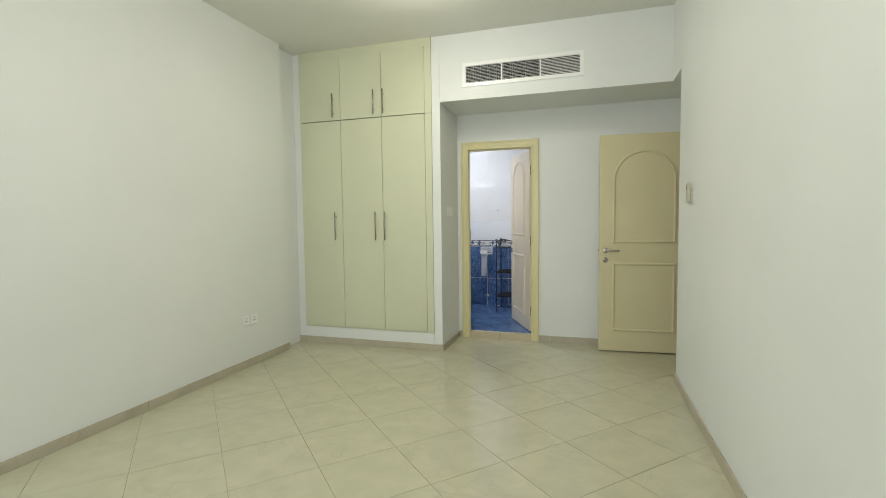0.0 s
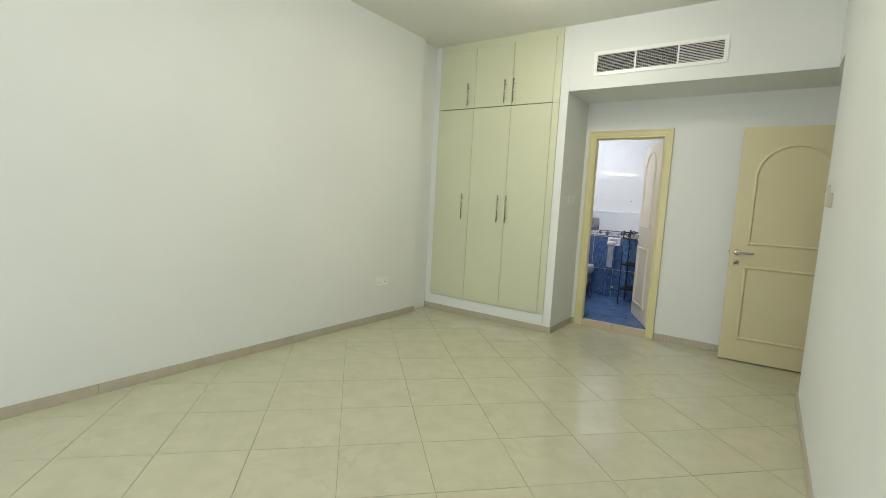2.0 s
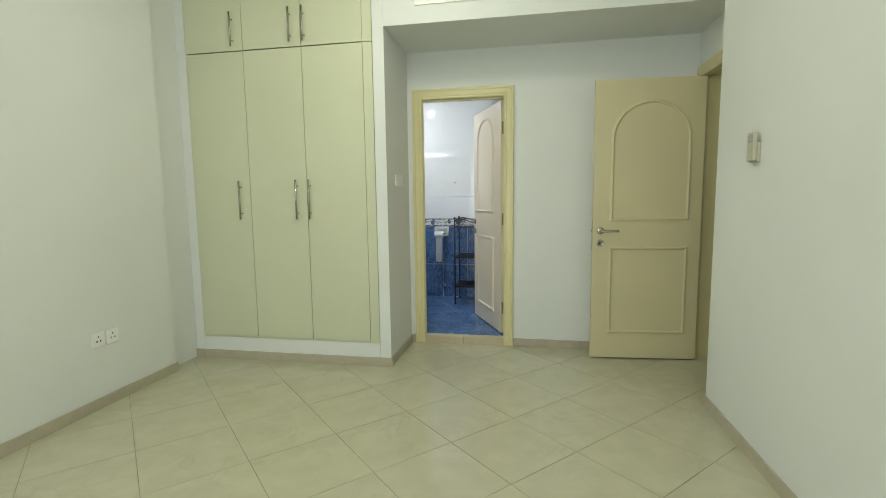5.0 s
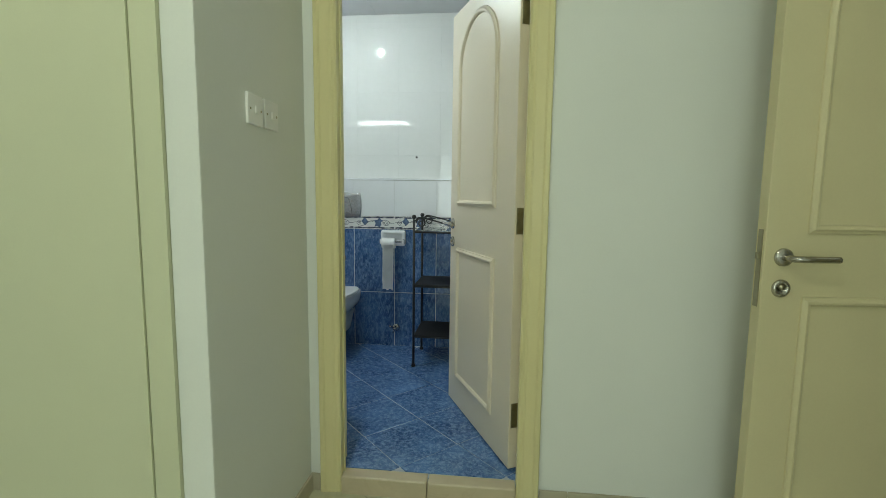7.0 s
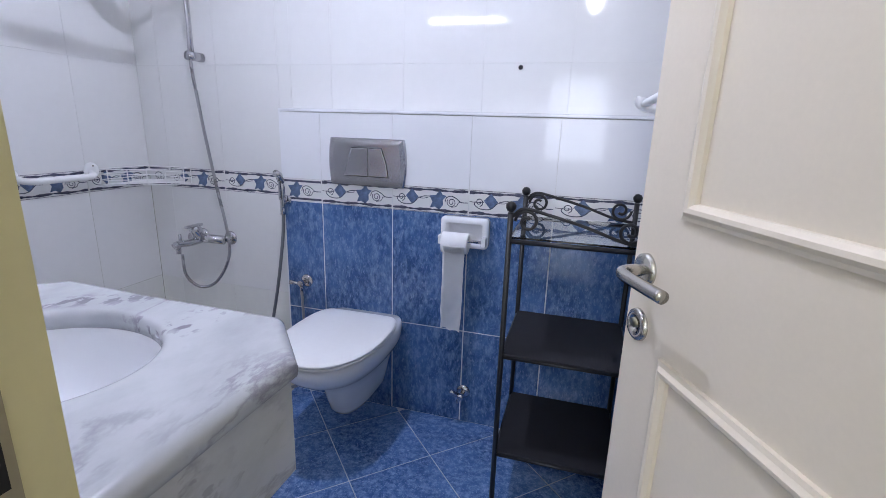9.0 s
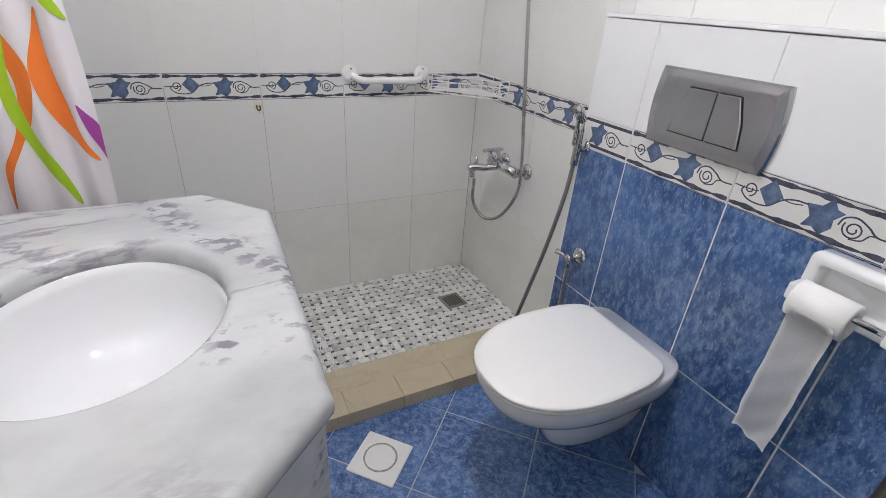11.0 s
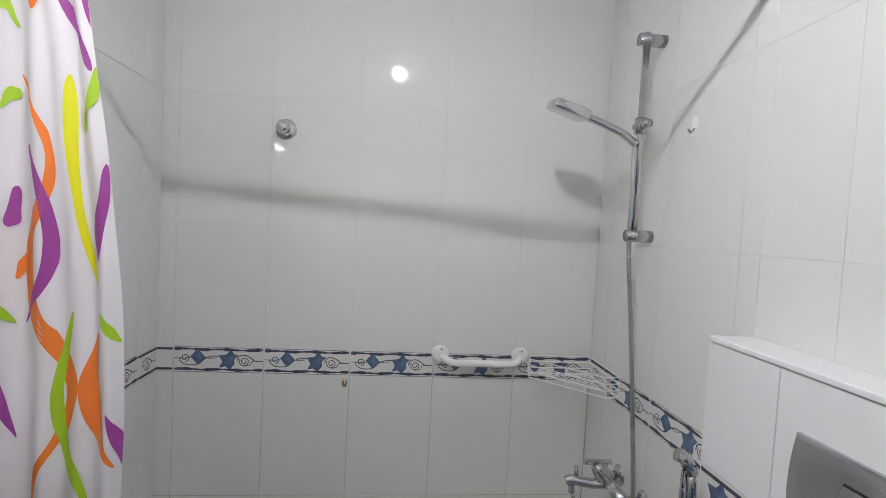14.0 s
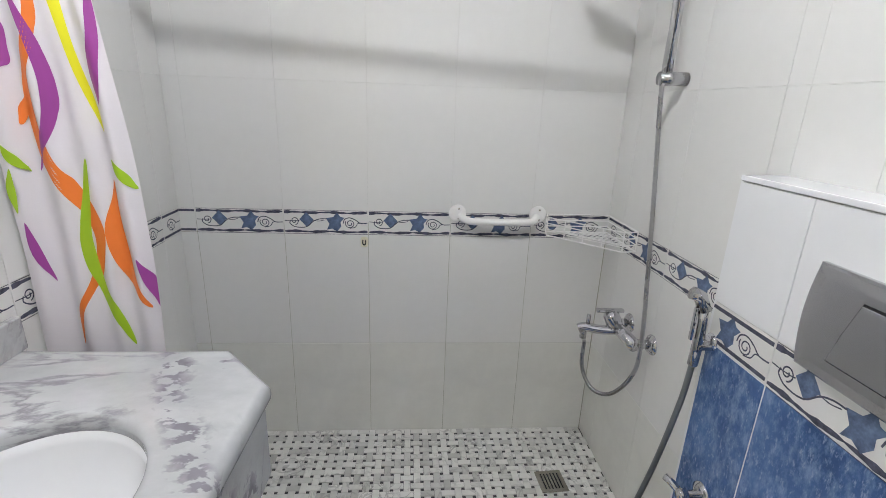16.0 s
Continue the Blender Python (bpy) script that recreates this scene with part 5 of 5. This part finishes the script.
def ribbon(mat, width, label, *knots):
    """A printed ribbon down the cloth through knots (y, z), tapering at both ends."""
    bm = bmesh.new()
    proud = 0.0008 + 0.0001 * len(LAYERS)
    LAYERS.append(label)
    prev = None
    line = spline([(y, z, 0) for y, z in knots], 14)
    n = len(line) - 1
    for k, p in enumerate(line):
        s = k / n
        across = Vector((1, 0, 0))
        w = width * (0.06 + 0.94 * math.sin(math.pi * s) ** 0.6) * (0.80 + 0.20 * math.sin(6 * s + width * 300))
        row = []
        for q in range(5):
            pt = p + across * w * (q / 4 - 0.5)
            v = min(max((TOP_Z - pt.y) / DROP, 0.004), 0.996)
            u = min(max((pt.x - YB - 0.02) / spread(v), 0.002), 0.998)
            side = cloth_normal(u, v)
            if side.x < 0:
                side = -side
            row.append(bm.verts.new(cloth(u, v) + side * proud))
        if prev:
            for q in range(4):
                bm.faces.new((prev[q], row[q], row[q + 1], prev[q + 1]))
        prev = row
    part("printed_ribbon", bm, mat, curtain, label, True)


ribbon(ORANGE, 0.034, "orange printed ribbon", (6.148, 1.732), (6.181, 1.661), (6.206, 1.587), (6.210, 1.534), (6.199, 1.481), (6.173, 1.410), (6.173, 1.331), (6.188, 1.254), (6.224, 1.190), (6.248, 1.130), (6.250, 1.080), (6.228, 1.010), (6.190, 0.937), (6.175, 0.851))
ribbon(PURPLE, 0.029, "purple printed ribbon", (6.167, 1.589), (6.187, 1.533), (6.204, 1.472), (6.214, 1.402), (6.205, 1.332), (6.161, 1.240))
ribbon(LIME, 0.025, "yellow printed ribbon", (6.240, 1.736), (6.242, 1.678), (6.246, 1.580), (6.259, 1.475), (6.278, 1.387), (6.299, 1.313))
ribbon(PURPLE, 0.025, "purple printed ribbon", (6.200, 1.918), (6.230, 1.866), (6.259, 1.805), (6.284, 1.740))
ribbon(PURPLE, 0.011, "purple printed ribbon", (6.250, 1.918), (6.266, 1.879), (6.281, 1.816))
ribbon(GREEN, 0.022, "green printed ribbon", (6.290, 1.743), (6.287, 1.686), (6.269, 1.660), (6.266, 1.622))
ribbon(PURPLE, 0.031, "purple printed ribbon", (6.312, 1.559), (6.312, 1.491), (6.302, 1.432), (6.303, 1.366))
ribbon(GREEN, 0.029, "green printed ribbon", (6.255, 1.264), (6.240, 1.194), (6.227, 1.125), (6.224, 1.077), (6.232, 1.010), (6.261, 0.924), (6.283, 0.852))
ribbon(ORANGE, 0.038, "orange printed ribbon", (6.303, 1.221), (6.289, 1.160), (6.285, 1.104), (6.295, 1.042), (6.311, 0.993), (6.335, 0.945))
ribbon(GREEN, 0.020, "green printed ribbon", (6.311, 1.265), (6.327, 1.230), (6.343, 1.203))
ribbon(PURPLE, 0.020, "purple printed ribbon", (6.324, 1.060), (6.338, 1.014), (6.345, 0.974), (6.348, 0.938))
ribbon(GREEN, 0.022, "green printed ribbon", (6.118, 1.874), (6.131, 1.844), (6.146, 1.818))
ribbon(ORANGE, 0.029, "orange printed ribbon", (6.188, 1.950), (6.194, 1.926), (6.183, 1.885), (6.177, 1.852))
ribbon(GREEN, 0.022, "green printed ribbon", (6.144, 1.702), (6.125, 1.657))
ribbon(PURPLE, 0.029, "purple printed ribbon", (6.145, 1.509), (6.140, 1.460), (6.136, 1.425))
ribbon(ORANGE, 0.020, "orange printed ribbon", (6.164, 1.387), (6.153, 1.352), (6.143, 1.322))
ribbon(PURPLE, 0.018, "purple printed ribbon", (6.118, 1.135), (6.127, 1.072), (6.146, 1.001))
ribbon(GREEN, 0.020, "green printed ribbon", (6.112, 1.288), (6.125, 1.257), (6.144, 1.232))
ribbon(GREEN, 0.016, "green printed ribbon", (6.115, 1.244), (6.108, 1.194), (6.110, 1.151))
for k in range(9):
    u = (k + 0.4) / 9
    c = cloth(u, 0.0)
    ring = [(ROD_X + 0.008 + 0.026 * math.cos(a), c.y, ROD_Z - 0.030 + 0.044 * math.sin(a)) for a in [2 * math.pi * q / 20 for q in range(20)]]
    part("curtain_ring", tube(ring, 0.0022, 6, closed=True), PLASTIC, curtain, "", True)

# ---------------- iron rack ----------------
RX0, RX1, RY0, RY1 = -0.632, -0.286, 7.137, 7.480
rack = thing("iron_rack", pose(0, 0, BF), "black wrought iron rack with scrolls and black shelves", "shelf rack")
for x in (RX0, RX1):
    for y in (RY0, RY1):
        leg = part("leg", tube([(x, y, 0.012), (x, y, 0.94)], 0.0077, 12), IRON, rack, "", True)
        part("knob", lathe([(0, -0.015), (0.009, -0.012), (0.0135, -0.004), (0.014, 0.004), (0.009, 0.012), (0, 0.015)], 18, pose(x, y, 0.955)), IRON, leg, "", True)
        part("foot", lathe([(0, 0.0), (0.012, 0.0), (0.014, 0.008), (0.0105, 0.018), (0, 0.020)], 16, pose(x, y, 0.0)), IRON, leg, "", True)


def scroll_panel(p, q, z0, z1):
    """An S-bar with a scroll at each end, from post p to post q."""
    p, q = Vector((*p, 0)), Vector((*q, 0))
    d = (q - p).normalized()
    length = (q - p).length

    def at(s, z):
        return p + d * s + Vector((0, 0, z))

    r = 0.032
    pts = [at(0.045 + r * (1 - 0.72 * k / 26) * math.cos(math.pi * 1.0 - k * 0.33), z1 - 0.040 + r * (1 - 0.72 * k / 26) * math.sin(math.pi * 1.0 - k * 0.33)) for k in range(26, -1, -1)]
    part("scroll", tube(pts, 0.0045, 8), IRON, rack, "", True)
    pts2 = [at(length - 0.045 + r * (1 - 0.72 * k / 26) * math.cos(k * 0.33 * -1), z0 + 0.045 + r * (1 - 0.72 * k / 26) * math.sin(-k * 0.33)) for k in range(26, -1, -1)]
    part("scroll", tube(pts2, 0.0045, 8), IRON, rack, "", True)
    sway = spline([at(0.004, z1 - 0.03), at(0.035, z1 - 0.006), at(0.10, z1 - 0.018), at(length * 0.55, (z0 + z1) / 2 + 0.004), at(length - 0.06, z0 + 0.018), at(length - 0.003, z0 + 0.010)], 8)
    part("sway_bar", tube(sway, 0.0045, 8), IRON, rack, "", True)


for y in (RY0, RY1):
    part("rail", tube([(RX0, y, 0.862), (RX1, y, 0.862)], 0.0065, 10), IRON, rack, "", True)
    scroll_panel((RX0, y), (RX1, y), 0.868, 0.958)
for x in (RX0, RX1):
    part("rail", tube([(x, RY0, 0.862), (x, RY1, 0.862)], 0.0065, 10), IRON, rack, "", True)
    for z in (0.52, 0.195):
        part("rail", tube([(x, RY0, z), (x, RY1, z)], 0.0055, 10), IRON, rack, "", True)
part("glass_shelf", boxes(((RX0 + 0.004, RY0 + 0.004, 0.869), (RX1 - 0.004, RY1 - 0.004, 0.874))), GLASS, rack, "clear glass top")
for z in (0.52, 0.195):
    part("shelf", boxes(((RX0 + 0.001, RY0 - 0.004, z + 0.004), (RX1 - 0.001, RY1 + 0.004, z + 0.012)), bevel=0.002), SHELF_BLACK, rack, "black covered shelf")
    for y in (RY0, RY1):
        part("rail", tube([(RX0, y, z), (RX1, y, z)], 0.0055, 10), IRON, rack, "", True)
towel = thing("towel_rail", pose(-0.19, 0, 1.305), "white towel rail fixed to the side wall", "towel rail")
part("bar", tube([(-0.120, 7.425, 0), (-0.120, 6.95, 0)], 0.0105, 14), PLASTIC, towel, "", True)
for y in (7.430, 6.945):
    part("bracket", tube(spline([(-0.004, y, -0.012), (-0.05, y, -0.014), (-0.10, y, -0.012), (-0.130, y, 0.0), (-0.128, y, 0.018)], 6), 0.0135, 14), PLASTIC, towel, "", True)
    part("bracket_plate", boxes(((-0.018, y - 0.024, -0.036), (-0.0005, y + 0.024, 0.024)), bevel=0.006), PLASTIC, towel)

# ---------------- tiles and other pieces ----------------
curb = structure("shower_curb", boxes(((-1.795, YB, 0.0), (-1.605, TY, 0.113))), GROUT, "beige marble kerb slabs along the shower", "kerb")
cuts = [YB, 6.62, 6.80, 6.985, 7.17, TY - 0.002]
for y0, y1 in zip(cuts, cuts[1:]):
    part("slab", boxes(((-1.700, y0 + 0.0006, 0.066), (-1.598, y1 - 0.0006, 0.122)), bevel=0.0006), TRAVERTINE, curb)

part("back_slab", boxes(((-1.800, YB, 0.066), (-1.700, TY - 0.002, 0.122))), TRAVERTINE, curb)

P, W = 0.0365, 0.0240
L, DOT = 2 * P - W - 0.0017, P - W - 0.003
long_mesh = dot_mesh = None
rest, near = bmesh.new(), 0
nx, ny = int(0.59 / P), int((TY - YB) / P)
for j in range(ny + 1):
    for i in range(nx + 1):
        x, y = SX + 0.012 + i * P, YB + 0.012 + j * P
        if x > -1.80 or y > TY - 0.008:
            continue
        hx, hy = (L / 2, W / 2) if (i + j) % 2 == 0 else (W / 2, L / 2)
        dz = random.uniform(-0.0004, 0.0005)
        if y > 6.55 and near < 300 and x > SX + 0.05 and (i + j) % 2 == 0:
            near += 1
            if long_mesh is None:
                ob = part("mosaic_piece", prism(bmesh.new(), [(-hx, -hy), (hx, -hy), (hx, hy), (-hx, hy)], -0.004, 0.001, 0.0008), MOSAIC_W, shower_floor)
                long_mesh = ob.data
            else:
                ob = new("mosaic_piece", long_mesh)
                ob.parent = shower_floor
            ob.matrix_basis = pose(x, y, BF + dz)
        else:
            x0, x1, y0, y1 = max(x - hx, SX), min(x + hx, -1.80), max(y - hy, YB), min(y + hy, TY - 0.006)
            v = [rest.verts.new(p) for p in ((x0, y0, BF + dz + 0.001), (x1, y0, BF + dz + 0.001), (x1, y1, BF + dz + 0.001), (x0, y1, BF + dz + 0.001), (x0, y0, BF - 0.004), (x1, y0, BF - 0.004), (x1, y1, BF - 0.004), (x0, y1, BF - 0.004))]
            for f in ((0, 1, 2, 3), (4, 5, 1, 0), (5, 6, 2, 1), (6, 7, 3, 2), (7, 4, 0, 3)):
                rest.faces.new([v[k] for k in f])
tagged(part("mosaic_pieces", rest, MOSAIC_W, shower_floor), kind="stuff")

fy = [YB + 0.002, 6.140, 6.443, 6.742, 7.041, 7.340, TY - 0.002]
SHOWER_MATS = [STAINED_TILE] + [WHITE_TILE] * 6
tile_wall(wall_shower, "y", fy, ROWS_Z, SX, 2, SHOWER_MATS)
tx = [SX + 0.002, -2.27, -1.97, -1.67, BX - 0.001]
tile_wall(wall_toilet, "x", tx, ROWS_Z, TY, 2, SHOWER_MATS)
ux = [BX - 0.001, -1.43, -1.13, -0.83, -0.53, -0.192]
tile_wall(wall_toilet, "x", ux, [1.274, 1.444, 1.881, 2.318, BATH_CEILING], TY, border_row=-1)
bx = [BX, -1.433, -1.135, -0.840, -0.541, -0.192]
tile_wall(wall_box, "x", bx, [BF - 0.002, 0.462, 0.918, 1.009, 1.262], BY, 2, {0: BLUE, 1: BLUE, 3: BOX_TILE})
part("ledge_slab", boxes(((BX - 0.002, BY - 0.0025, 1.264), (-0.192, TY + 0.002, 1.275)), bevel=0.002), BOX_TILE, wall_box)
part("end_tile", boxes(((BX - 0.001, BY, BF), (BX + 0.006, TY + 0.004, 1.263))), BOX_TILE, wall_box)
px = [SX + 0.002, -2.27, -1.97, -1.67, -1.37, -1.07, DX0 - 0.047]
tile_wall(wall_basin, "X", px, ROWS_Z, YB + 0.006)

tile_wall(wall_side, "Y", [6.802, 7.09, 7.39, BY - 0.001], [BF - 0.002, 0.462, 0.918, 1.009, 1.444, 1.881, 2.318, BATH_CEILING], -0.1925, 2, {0: BLUE, 1: BLUE, 3: WHITE_TILE, 4: WHITE_TILE, 5: WHITE_TILE, 6: WHITE_TILE})
diagonal_tiles(bath_floor, (-1.600, 5.999), (0.03, BY), (-0.888, 7.303), 0.299, 43.6, 0.004, BF, BLUE_FLOOR)
diagonal_tiles(floor, (-2.47, YS), (2.80, YD), (-0.165, -0.034), 0.440, 45.75, 0.0030, 0.0, FLOOR_TILE, skip=lambda x, y: x > 1.6 and y < 4.0, bevel=0.0)
